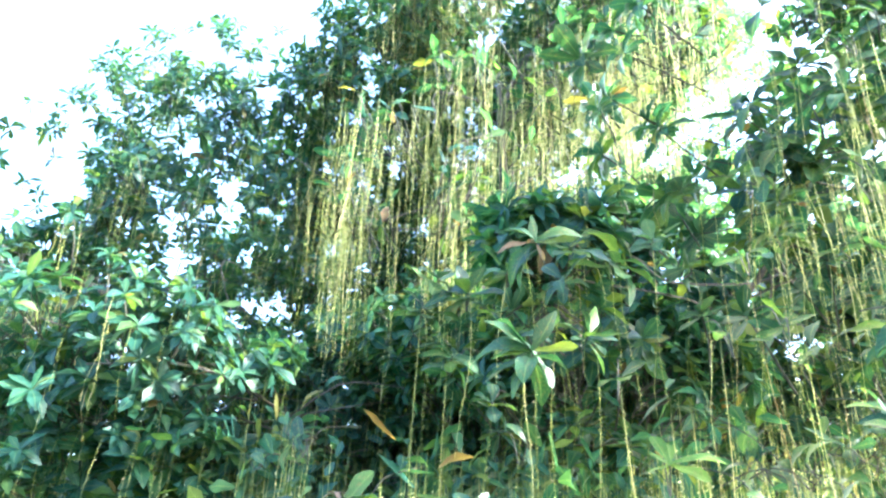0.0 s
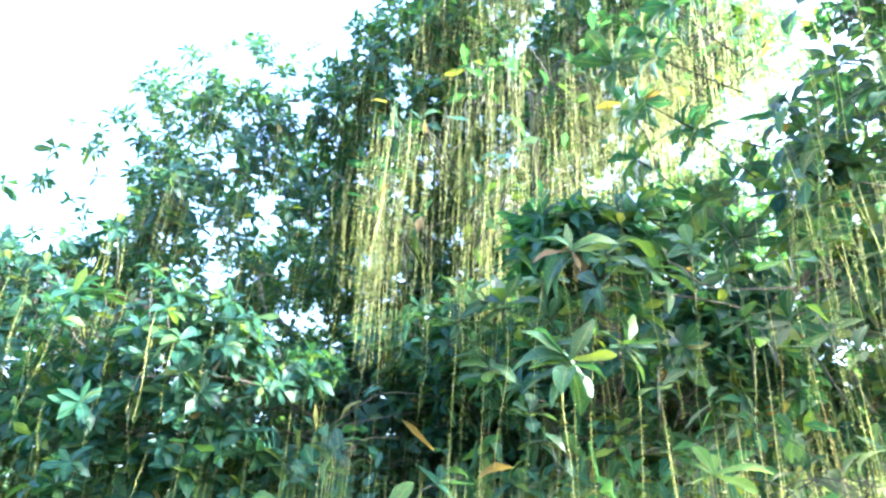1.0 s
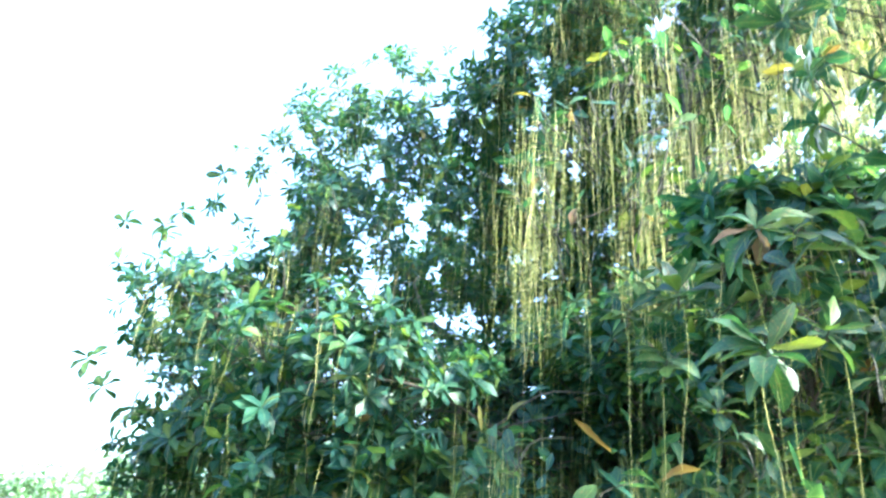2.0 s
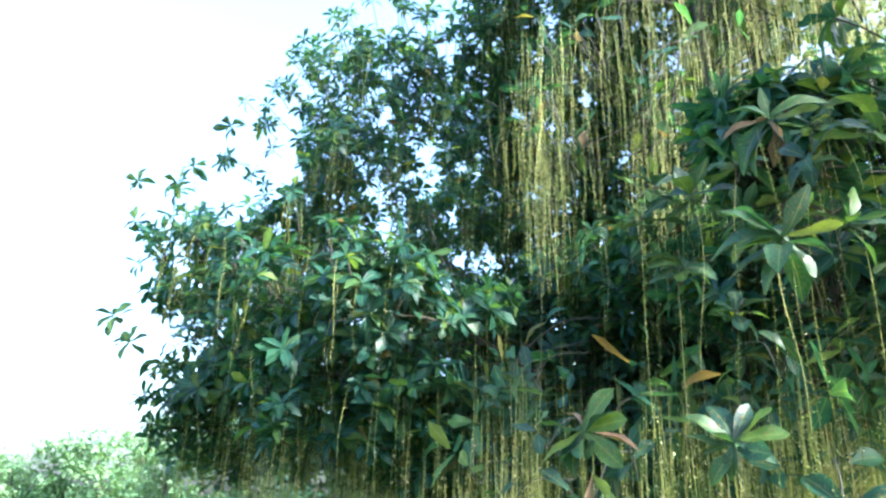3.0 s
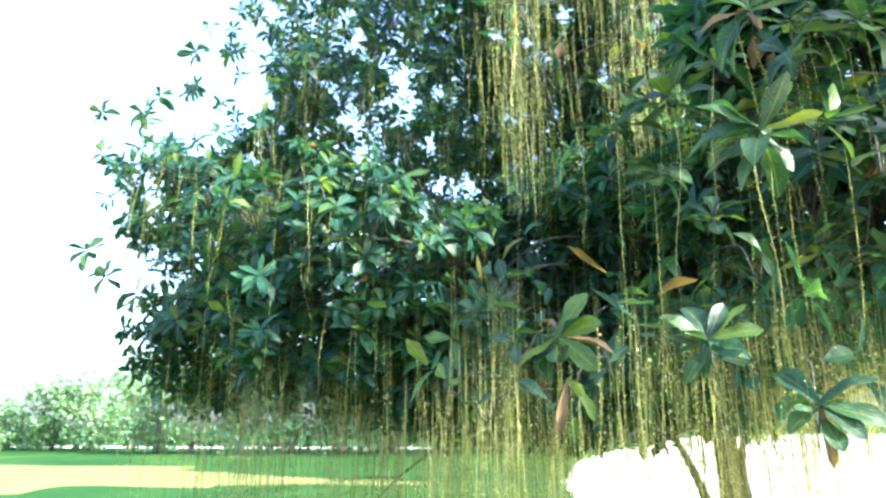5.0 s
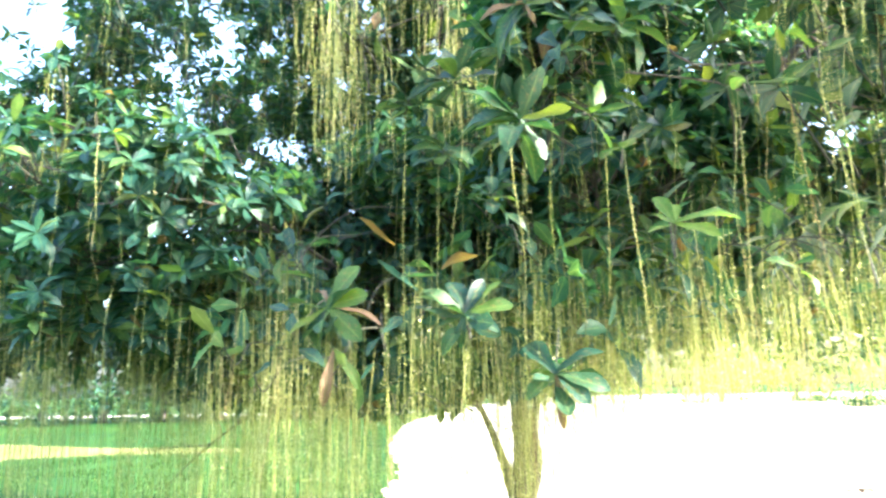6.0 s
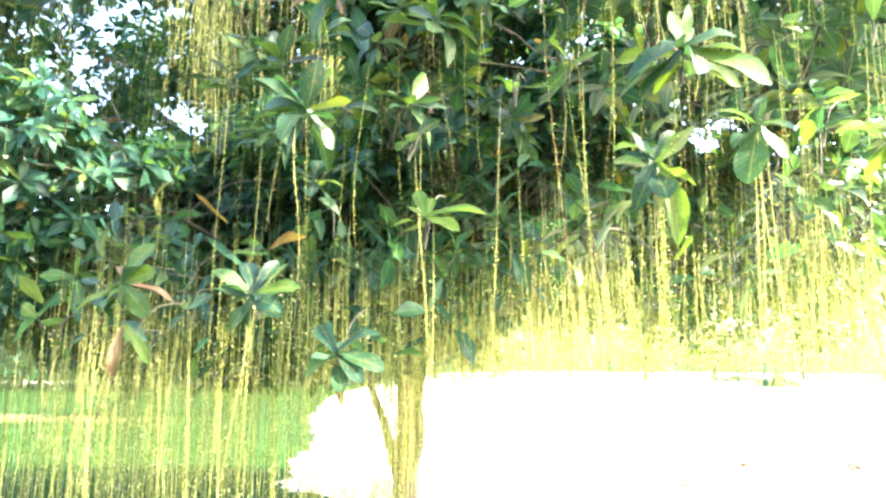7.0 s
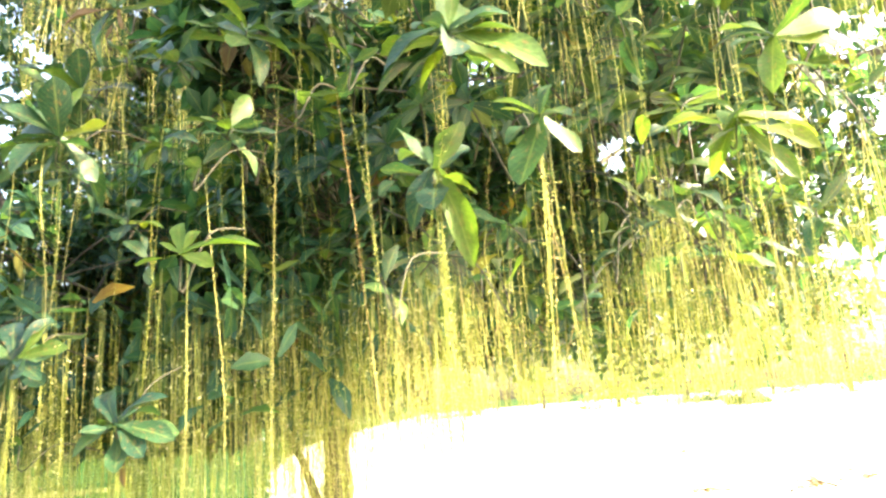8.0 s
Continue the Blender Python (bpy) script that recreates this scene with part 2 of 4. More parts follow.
# ---- leaves, tufts and flower spikes ----
def leaf_shape(sections, fold, droop, twist, wave=0.0):
    """An obovate leaf of length 1 along +x, its upper side +z. Verts, faces, uvs."""
    verts, uvs, faces = [], [], []
    for i in range(sections + 1):
        t = i / sections
        w = 0.225 * (math.sin(math.pi * min(1, 0.02 + t ** 1.55 * 0.96)) ** 0.66) + (0.012 if t < 0.12 else 0)
        if i == sections:
            w = 0.02
        z = -droop * t * t
        x = t * (1 - 0.25 * droop * t)
        a = twist * t
        for u in (-1, 0, 1):
            lift = abs(u) * w * fold + u * math.sin(t * 9 + u) * wave * w
            verts.append((x, u * w * math.cos(a) - lift * math.sin(a), z + lift * math.cos(a) + u * w * math.sin(a)))
            uvs.append((0.5 + 0.5 * u, t))
    for i in range(sections):
        for c in (0, 1):
            k = i * 3 + c
            faces.append((k, k + 3, k + 4, k + 1))
    return verts, faces, uvs


NEAR_LEAVES = [leaf_shape(9, f, d, tw, 0.14) for f, d, tw in
               ((0.25, 0.15, 0.2), (0.4, 0.4, -0.3), (0.15, 0.05, 0.4), (0.5, 0.65, 0.1), (0.3, 0.28, -0.15), (0.2, -0.12, 0.3))]
FAR_LEAVES = [leaf_shape(3, f, d, tw) for f, d, tw in ((0.25, 0.15, 0.2), (0.4, 0.4, -0.3), (0.3, 0.6, 0.3), (0.15, -0.05, 0.1))]


def plain_leaf(fold, droop):
    """A folded obovate leaf of eight triangles, for foliage further off."""
    verts, uvs = [(0, 0, 0)], [(0.5, 0.0)]
    for t, w in ((0.42, 0.165), (0.76, 0.21)):
        for u in (-1, 0, 1):
            verts.append((t * (1 - 0.25 * droop * t), u * w, -droop * t * t + abs(u) * w * fold))
            uvs.append((0.5 + 0.5 * u, t))
    verts.append((1 - 0.25 * droop, 0, -droop))
    uvs.append((0.5, 1.0))
    return verts, [(0, 2, 1), (0, 3, 2), (1, 2, 5, 4), (2, 3, 6, 5), (4, 5, 7), (5, 6, 7)], uvs


KITE = ([(0, 0, 0), (0.55, -0.24, 0.02), (0.58, 0, -0.06), (0.55, 0.24, 0.02), (0.95, 0, -0.2)], [(0, 2, 1), (0, 3, 2), (1, 2, 4), (2, 3, 4)])
PLAIN_LEAVES = [plain_leaf(f, d) for f, d in ((0.25, 0.15), (0.4, 0.4), (0.3, 0.6), (0.15, -0.05))]
KITE_LEAVES = [([(0, 0, 0), (0.66, -0.215, f * 0.2 - d * 0.44), (0.6, 0, -d * 0.36), (0.66, 0.215, f * 0.2 - d * 0.44), (1 - 0.25 * d, 0, -d)],
                [(0, 2, 1), (0, 3, 2), (1, 2, 4), (2, 3, 4)], [(0.5, 0), (0, 0.66), (0.5, 0.6), (1, 0.66), (0.5, 1)])
               for f, d in ((0.25, 0.15), (0.4, 0.4), (0.3, 0.6), (0.15, -0.05))]


def tuft(rng, axis, n, length, spread=1.0):
    """A whorl of n leaves round axis at a twig's end: rows of origin, 3x3 turn, size."""
    axis = Vector(axis).normalized()
    side = axis.orthogonal().normalized()
    other = axis.cross(side)
    rows = []
    start = rng.uniform(0, 6.28)
    for i in range(n):
        a = start + i * 2.4 + rng.uniform(-0.35, 0.35)
        el = radians(rng.uniform(30, 52) + spread * 58 * (i / max(1, n - 1)) ** 0.8)
        out = side * math.cos(a) + other * math.sin(a)
        way = (axis * math.cos(el) + out * math.sin(el)).normalized()
        way = (way + Vector((0, 0, -0.12))).normalized()
        up = (axis - way * axis.dot(way)).normalized()
        roll = rng.uniform(-0.5, 0.5)
        y = up.cross(way)
        y, up = y * math.cos(roll) + up * math.sin(roll), up * math.cos(roll) - y * math.sin(roll)
        turn = np.array([[way[k], y[k], up[k]] for k in range(3)])
        origin = -axis * (0.05 * i / n) * (length / 0.18) + out * 0.006
        rows.append((origin, turn, length * rng.uniform(0.65, 1.12)))
    return rows


def spike_shape(rng, buds, sides, thick, bud, bend, length):
    """A hanging raceme of length 1 down -z: a thin stalk set with small buds on stalks. Widths in metres."""
    verts, faces = [], []
    near = sides > 3
    seg = 18 if near else 5
    ph, ph2 = rng.uniform(0, 6.28), rng.uniform(0, 6.28)
    sway = 0.004 if near else 0.009

    def line(t):
        return (bend * math.sin(t * 2.2 + ph) * t + sway * math.sin(t * 7 + ph2) + 0.0006 * math.sin(t * 61 + ph),
                bend * math.cos(t * 1.9 + ph2) * t + sway * math.sin(t * 6 + ph) + 0.0006 * math.cos(t * 53 + ph2), -t)

    for i in range(seg + 1):
        x, y, z = line(i / seg)
        r = thick * (1 - 0.5 * i / seg)
        for s in range(sides):
            a = 2 * math.pi * s / sides
            verts.append((x + r * math.cos(a), y + r * math.sin(a), z))
    for i in range(seg):
        for s in range(sides):
            n = (s + 1) % sides
            faces.append((i * sides + s, i * sides + n, (i + 1) * sides + n, (i + 1) * sides + s))
    for b in range(buds):
        t = 0.14 + 0.86 * (b + rng.uniform(-0.45, 0.45)) / buds
        x, y, z = line(t)
        a = b * 2.4 + rng.uniform(-0.6, 0.6)
        ox, oy = math.cos(a), math.sin(a)
        r = bud * rng.uniform(0.45, 1.3) * (1 - 0.45 * t)
        k = len(verts)
        if near:
            # a short stalk standing out, then the bud at its end
            w = 0.0012 * rng.uniform(0.6, 1.4)
            px, py = -oy * 0.0006, ox * 0.0006
            up = r * rng.uniform(-0.3, 0.45) / length
            h = w / length
            ex, ey, ez = x + ox * r, y + oy * r, z + up
            verts += [(x + px, y + py, z), (x - px, y - py, z), (x, y, z + 0.0012), (ex, ey, ez)]
            faces += [(k, k + 1, k + 3), (k + 1, k + 2, k + 3), (k + 2, k, k + 3)]
            k += 4
            verts += [(ex - ox * w - oy * w, ey - oy * w + ox * w, ez), (ex - ox * w + oy * w, ey - oy * w - ox * w, ez),
                      (ex + ox * w * 1.6, ey + oy * w * 1.6, ez + h), (ex, ey, ez - h * 1.3)]
            faces += [(k, k + 1, k + 2), (k + 1, k, k + 3), (k + 2, k + 1, k + 3), (k, k + 2, k + 3)]
        else:
            # a small two-sided fleck standing off the stalk
            h = 0.0021 / length * rng.uniform(0.6, 1.4)
            w = 0.0013
            mx, my = x + ox * r * 0.6, y + oy * r * 0.6
            up = r * rng.uniform(-0.4, 0.5) / length
            verts += [(x, y, z), (mx - oy * w, my + ox * w, z + up + h), (mx + oy * w, my - ox * w, z + up - h), (x + ox * r, y + oy * r, z + up)]
            faces += [(k, k + 1, k + 2), (k + 1, k + 3, k + 2)]
    stalk = (seg + 1) * sides
    uvs = [(0.0 if i < stalk else 1.0, -v[2]) for i, v in enumerate(verts)]
    return verts, faces, uvs


srng = random.Random(5)
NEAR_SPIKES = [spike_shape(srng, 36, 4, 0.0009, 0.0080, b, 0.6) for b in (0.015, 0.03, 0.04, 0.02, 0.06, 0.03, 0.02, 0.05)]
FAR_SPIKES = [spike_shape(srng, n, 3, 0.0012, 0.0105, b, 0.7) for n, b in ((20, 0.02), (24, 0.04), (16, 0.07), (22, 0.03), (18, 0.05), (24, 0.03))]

# ---- ground and distance ----
def sheet(name, outline, z, mat, label, category):
    bm = bmesh.new()
    bm.faces.new([bm.verts.new((x, y, z)) for x, y in outline])
    me = bpy.data.meshes.new(name)
    bm.to_mesh(me)
    bm.free()
    me.materials.append(mat)
    return tagged(new(name, me), label, category, kind="structure")


sheet("ground", [(-900, -900), (900, -900), (900, 900), (-900, 900)], 0.0, GRASS,
      "mown green park lawn reaching the far trees", "lawn")
edge = [(-1.7, 8.9), (-2.6, 14), (-4.2, 20), (-6.0, 30), (-7.0, 45), (-5.0, 110),
        (14, 125), (50, 115), (90, 80), (120, 8), (60, -30), (12, -14), (2.4, -5), (1.5, 1.0), (1.3, 4.5), (0.9, 6.4), (0.0, 7.8)]
ragged = []
erng = random.Random(3)
for (x0, y0), (x1, y1) in zip(edge, edge[1:] + edge[:1]):
    n = 24 if max(abs(x0), abs(x1), abs(y0), abs(y1)) < 50 else 1
    for k in range(n):
        u = k / n
        d = Vector((x1 - x0, y1 - y0)).normalized()
        wob = 0.3 * noise.noise(Vector((x0 + (x1 - x0) * u, y0 + (y1 - y0) * u, 7.0)) * 2.3) + erng.uniform(-0.04, 0.04) if 0 < k and n > 1 else 0.0
        ragged.append((x0 + (x1 - x0) * u - d.y * wob, y0 + (y1 - y0) * u + d.x * wob))
sheet("pavement", ragged, 0.006, SAND, "pale bare sandy ground in full sun", "ground")
# sunlit band of the lawn, drawn as a paler patch
patch = []
for k in range(60):
    a = 2 * math.pi * k / 60
    q = 1 + 0.16 * math.sin(5 * a + 1) + 0.09 * math.sin(11 * a) + erng.uniform(-0.05, 0.05)
    patch.append((-26 + 15 * q * math.cos(a), 17.5 + 5.2 * q * math.sin(a)))
sheet("sunlit_lawn", patch, 0.004, SUNLIT_GRASS, "patch of lawn painted paler for the sun falling on it", "lawn")
for cx, cy, rx, ry in ((7.6, 12.6, 2.6, 0.55), (5.2, 9.4, 1.5, 0.3)):
    worn = []
    for k in range(48):
        a = 2 * math.pi * k / 48
        q = 1 + 0.25 * math.sin(4 * a + cx) + 0.16 * math.sin(9 * a) + erng.uniform(-0.12, 0.12)
        worn.append((cx + rx * q * math.cos(a), cy + ry * q * math.sin(a)))
    sheet("ground_patch", worn, 0.010, SOIL, "grey worn earth showing through the pale sand", "ground")
path = [(-120, 47), (-60, 46.2), (-30, 46.5), (-9, 47), (-9, 50.5), (-30, 50), (-60, 50.4), (-120, 51)]
sheet("path", path, 0.008, SAND, "pale sunlit footpath across the far lawn", "path")


def far_tree(bearing, distance, height, spread, seed, low=0.25, leaf=None):
    r = random.Random(seed)
    x, y = distance * math.sin(radians(bearing)), distance * math.cos(radians(bearing))
    t = thing("background_tree", (x, y, 0), "distant leafy park tree standing on the lawn", "tree", "trees across the lawn")
    part("trunk", mesh_of("trunk", *tube([(x, y, -0.05), (x + 0.1, y, height * 0.3), (x - 0.1, y, height * 0.7)], [0.22, 0.16, 0.07], 7), BARK), t)
    rows = []
    blobs = [(r.gauss(0, 0.42) * spread, r.gauss(0, 0.42) * spread, height * (low + (1 - low) * r.random() ** 0.8), spread * r.uniform(0.25, 0.42)) for _ in range(24)]
    for bx, by, bz, br in blobs:
        for _ in range(80):
            d = Vector((r.gauss(0, 1), r.gauss(0, 1), r.gauss(0, 1))).normalized() * br * r.uniform(0.6, 1.05)
            e = Euler((r.uniform(-1, 1), r.uniform(-1, 1), r.uniform(0, 6.28))).to_matrix()
            rows.append((np.array((x + bx + d.x, y + by + d.y, max(0.1, bz + d.z * 0.8))), np.array(e) * r.uniform(0.32, 0.58)))
    v, f = KITE
    part("crown", many("crown", (v, f), [m for _, m in rows], [p for p, _ in rows], leaf or HAZY_LEAF), t, kind="stuff")


# trees left of -40 degrees carry haze in their leaf colour
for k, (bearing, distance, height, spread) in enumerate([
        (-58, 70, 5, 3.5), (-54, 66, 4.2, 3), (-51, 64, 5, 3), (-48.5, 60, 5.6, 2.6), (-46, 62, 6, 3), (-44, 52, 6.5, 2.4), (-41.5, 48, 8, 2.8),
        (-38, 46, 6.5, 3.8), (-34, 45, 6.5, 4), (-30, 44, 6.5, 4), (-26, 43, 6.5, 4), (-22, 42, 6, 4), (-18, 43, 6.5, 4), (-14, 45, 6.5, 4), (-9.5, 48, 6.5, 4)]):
    far_tree(bearing, distance, height, spread, 40 + k, 0.03, CROWN_LEAF if bearing > -40 else HAZY_LEAF)
# added row of trees, sunlight painted into its leaf colour
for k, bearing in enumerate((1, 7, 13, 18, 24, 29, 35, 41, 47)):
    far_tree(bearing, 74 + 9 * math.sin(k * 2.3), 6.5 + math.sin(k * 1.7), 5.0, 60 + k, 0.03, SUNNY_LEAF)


def shrub(bearing, distance, height, spread, seed):
    r = random.Random(seed)
    x, y = distance * math.sin(radians(bearing)), distance * math.cos(radians(bearing))
    t = thing("shrub", (x, y, 0), "low grey-green shrub at the edge of the sandy ground", "shrub", "shrubs beyond the sand")
    stems = [tube([(x, y, -0.02), (x + r.uniform(-0.3, 0.3), y, height * 0.4), (x + r.uniform(-0.6, 0.6), y + r.uniform(-0.4, 0.4), height * 0.8)], [0.04, 0.03, 0.01], 5) for _ in range(5)]
    part("stems", mesh_of("stems", *joined(stems), BARK), t)
    rows = []
    for _ in range(900):
        a, q = r.uniform(0, 6.28), r.random() ** 0.6
        e = Euler((r.uniform(-1, 1), r.uniform(-1, 1), r.uniform(0, 6.28))).to_matrix()
        h = height * r.random() * (1.1 - 0.8 * q * q) * (0.75 + 0.35 * math.sin(a * 3 + seed))
        rows.append((np.array((x + math.cos(a) * q * spread, y + math.sin(a) * q * spread * 0.7, 0.05 + h)), np.array(e) * r.uniform(0.16, 0.3)))
    v, f = KITE
    part("crown", many("crown", (v, f), [m for _, m in rows], [p for p, _ in rows], CROWN_LEAF), t, kind="stuff")


for k, (bearing, distance, height, spread) in enumerate([(19.5, 64, 0.9, 2.6), (22.4, 50, 1.2, 1.5), (36.5, 62, 0.9, 2.4), (40, 54, 1.3, 1.8)]):
    shrub(bearing, distance, height, spread, 80 + k)

# blades of the lawn nearest the tree
def lawn_blades(n, seed):
    r = random.Random(seed)
    rows = []
    while len(rows) < n:
        x, y = r.uniform(-11, 1.6), 4.5 + 16 * r.random() ** 1.6
        if x > 0.3 - max(0.0, y - 6.0) * 0.55 + 1.6 * r.random() ** 3 or noise.noise(Vector((x * 0.7, y * 0.7, 2.0))) < -0.25:
            continue
        e = Euler((r.uniform(-0.7, 0.7), r.uniform(-0.7, 0.7), r.uniform(0, 6.28))).to_matrix()
        rows.append((np.array((x, y, -0.002)), np.array(e) * r.uniform(0.04, 0.10)))
    blade = ([(-0.07, 0, 0), (0.07, 0, 0), (0.03, 0.05, 0.6), (0.0, 0.14, 1.0)], [(0, 1, 2), (0, 2, 3)])
    me = many("grass", blade, [m for _, m in rows], [p for p, _ in rows], BLADE)
    return tagged(new("grass", me), "short green grass blades of the park lawn", "grass", kind="stuff")


lawn_blades(24000, 77)

# ---- the tree ----
rng = random.Random(11)
BASE = (0.11, 6.25, 0.0)
tree = thing("tree", BASE, "broad green tree with glossy leaf tufts and hanging yellow flower spikes", "tree")
part("trunk", mesh_of("trunk", *tube([(0.11, 6.25, -0.05), (0.12, 6.25, 0.10), (0.12, 6.25, 0.45), (0.14, 6.24, 1.0), (0.13, 6.26, 1.6), (0.17, 6.3, 2.4)],
                                     [0.17, 0.12, 0.10, 0.085, 0.08, 0.07], 14, 0.14, rng), BARK), tree, label="short grey-brown trunk")
BOUGHS = [
    ([(0.11, 6.25, 0.38), (0.02, 6.25, 0.75), (-0.12, 6.25, 1.15), (-0.34, 6.30, 1.6)], 0.06),
    ([(0.13, 6.23, 0.5), (0.24, 6.2, 0.85), (0.23, 6.2, 1.2), (0.34, 6.15, 1.7), (0.5, 5.9, 2.2)], 0.045),
    ([(-0.24, 6.28, 1.4), (-0.8, 7.15, 2.5), (-2.04, 7.8, 3.45), (-3.1, 8.3, 4.35), (-3.8, 8.6, 4.9)], 0.115),
    ([(-0.28, 6.29, 1.48), (-0.9, 7.0, 2.2), (-2.1, 7.5, 3.05), (-3.2, 7.8, 3.9), (-3.9, 7.8, 4.3)], 0.095),
    ([(0.10, 6.20, 1.5), (0.3, 6.0, 2.9), (0.25, 5.2, 4.0), (0.2, 4.6, 4.8)], 0.10),
    ([(0.14, 6.20, 1.4), (1.1, 5.6, 2.3), (1.5, 4.2, 2.85), (1.7, 3.4, 3.15)], 0.034),
    ([(0.14, 6.25, 1.5), (1.9, 6.3, 2.7), (3.2, 5.4, 3.3), (4.2, 4.6, 3.4)], 0.10),
    ([(0.11, 6.30, 1.5), (0.5, 7.4, 3.6), (0.7, 7.6, 5.4), (0.7, 7.5, 6.4)], 0.12),
    ([(-0.20, 6.25, 1.3), (-0.7, 5.6, 2.0), (-1.3, 4.15, 2.44), (-1.9, 3.75, 2.4)], 0.018),
    ([(-0.27, 6.29, 1.45), (-1.7, 6.2, 2.9), (-3.2, 5.4, 3.5), (-4.1, 5.0, 3.8)], 0.09),
    ([(-2.2, 7.6, 1.8), (-2.6, 7.5, 1.32), (-3.1, 7.4, 0.93), (-3.35, 7.1, 0.58)], 0.022),
    ([(-3.08, 7.42, 0.95), (-3.5, 7.4, 0.93), (-3.95, 7.3, 0.88)], 0.010),
    ([(0.14, 6.30, 1.5), (1.8, 7.8, 3.2), (3.2, 8.4, 4.2)], 0.10),
    ([(0.08, 6.30, 1.5), (-0.6, 8.4, 3.4), (-1.6, 9.6, 4.4)], 0.10),
    ([(0.12, 6.20, 1.35), (0.5, 5.8, 1.9), (0.62, 4.9, 2.2), (0.66, 4.3, 2.4)], 0.032),
]
limb_points = []
for pts, r in BOUGHS:
    radii = [r * (1 - 0.82 * i / (len(pts) - 1)) for i in range(len(pts))]
    part("limb", mesh_of("limb", *tube(pts, radii, 9, 0.12, rng), BARK), tree)
    for i in range(len(pts) - 1):
        for s in range(6):
            q = Vector(pts[i]).lerp(Vector(pts[i + 1]), s / 6)
            if q.z > 1.9:
                limb_points.append((q, radii[i]))

# crown: clouds of leaf tufts, (centre), (radii), tufts, spikes per tuft, spike length
DENSE = 1.5
LOBES = [
    # its unseen top is raised to shade the left of the crown
    ((0.9, 7.3, 5.6), (3.0, 2.3, 3.5), 1250, 0.8, 0.7),
    ((-2.75, 6.4, 4.6), (2.15, 1.7, 2.2), 1050, 0.9, 0.7),
    ((-2.0, 4.3, 2.45), (1.1, 0.9, 0.75), 220, 0.5, 0.6),
    ((-3.4, 5.0, 3.1), (1.0, 0.8, 1.4), 170, 1.4, 0.7),
    ((-4.0, 5.0, 3.5), (0.75, 0.7, 0.9), 70, 0.8, 0.6),
    ((0.1, 6.6, 4.2), (1.4, 0.8, 1.0), 190, 0.6, 0.6),
    ((0.3, 5.3, 6.0), (1.4, 0.9, 1.5), 400, 3.0, 0.8),
    ((-0.9, 5.6, 5.6), (1.1, 0.9, 1.3), 260, 1.5, 0.7),
    ((1.8, 3.1, 3.4), (1.3, 0.8, 1.2), 165, 0.6, 0.65),
    # mostly out of view, added for the shade it casts on near tufts
    ((3.2, 3.5, 3.9), (1.2, 0.9, 1.1), 150, 0.7, 0.65),
    ((3.4, 5.7, 3.35), (1.8, 1.6, 1.4), 460, 1.0, 0.65),
    ((1.15, 4.5, 3.15), (0.9, 0.5, 0.7), 150, 0.4, 0.6),
    ((-1.2, 4.8, 1.9), (1.4, 0.9, 0.35), 110, 0.8, 0.5),
    # out of view, added to shade the upper middle leaves
    ((3.05, 2.0, 3.65), (0.45, 0.4, 0.4), 45, 0.6, 0.5),
    ((-3.3, 5.0, 2.15), (1.0, 0.7, 0.6), 190, 1.0, 0.6),
    ((-2.7, 6.6, 2.0), (1.8, 0.9, 0.55), 280, 0.5, 0.5),
    ((3.2, 8.2, 4.0), (2.0, 1.8, 1.9), 300, 0.6, 0.6),
    ((-2.2, 9.2, 4.2), (2.2, 1.6, 2.0), 330, 0.5, 0.6),
    ((-0.6, 5.7, 2.7), (1.5, 0.9, 0.9), 520, 0.6, 0.6),
    ((2.9, 7.4, 2.4), (2.4, 1.6, 0.85), 620, 0.8, 0.6),
    ((-2.4, 8.0, 2.4), (2.2, 1.6, 0.9), 520, 0.7, 0.6),
    ((0.3, 9.2, 2.5), (3.2, 1.0, 1.0), 520, 0.6, 0.6),
    ((1.5, 5.2, 2.45), (1.3, 0.8, 0.7), 280, 0.6, 0.6),
    ((0.2, 5.0, 2.9), (1.1, 0.7, 0.7), 230, 0.4, 0.6),
    ((-1.0, 6.6, 2.0), (2.0, 1.1, 0.55), 380, 0.4, 0.5),
    ((0.75, 4.1, 2.55), (0.9, 0.5, 0.5), 130, 0.3, 0.5),
    ((-0.9, 7.0, 4.7), (1.4, 1.0, 1.2), 330, 0.5, 0.6),
    ((-2.2, 8.7, 1.9), (2.8, 0.9, 0.75), 620, 0.3, 0.5),
    # unseen overhang above the camera, added to hold back sky light
    ((0.6, 0.2, 5.4), (3.2, 1.8, 0.9), 620, 0.1, 0.5),
    ((2.6, 4.6, 2.95), (0.9, 0.7, 0.6), 140, 0.5, 0.6),
    ((1.3, 4.9, 5.6), (0.9, 0.7, 0.8), 170, 2.0, 0.8),
    ((0.6, 5.3, 2.05), (1.3, 0.8, 0.6), 260, 0.4, 0.5),
    ((0.2, 6.2, 2.4), (1.5, 0.8, 0.8), 260, 0.4, 0.5),
    ((0.45, 3.3, 2.85), (0.34, 0.28, 0.35), 50, 0.3, 0.5),
    ((-0.75, 5.0, 1.6), (1.5, 0.8, 0.25), 160, 0.3, 0.4),
    ((-2.9, 8.6, 5.3), (1.3, 0.7, 0.9), 220, 0.2, 0.5),
    ((0.9, 7.0, 5.6), (1.5, 0.8, 1.0), 150, 0.6, 0.6),
]
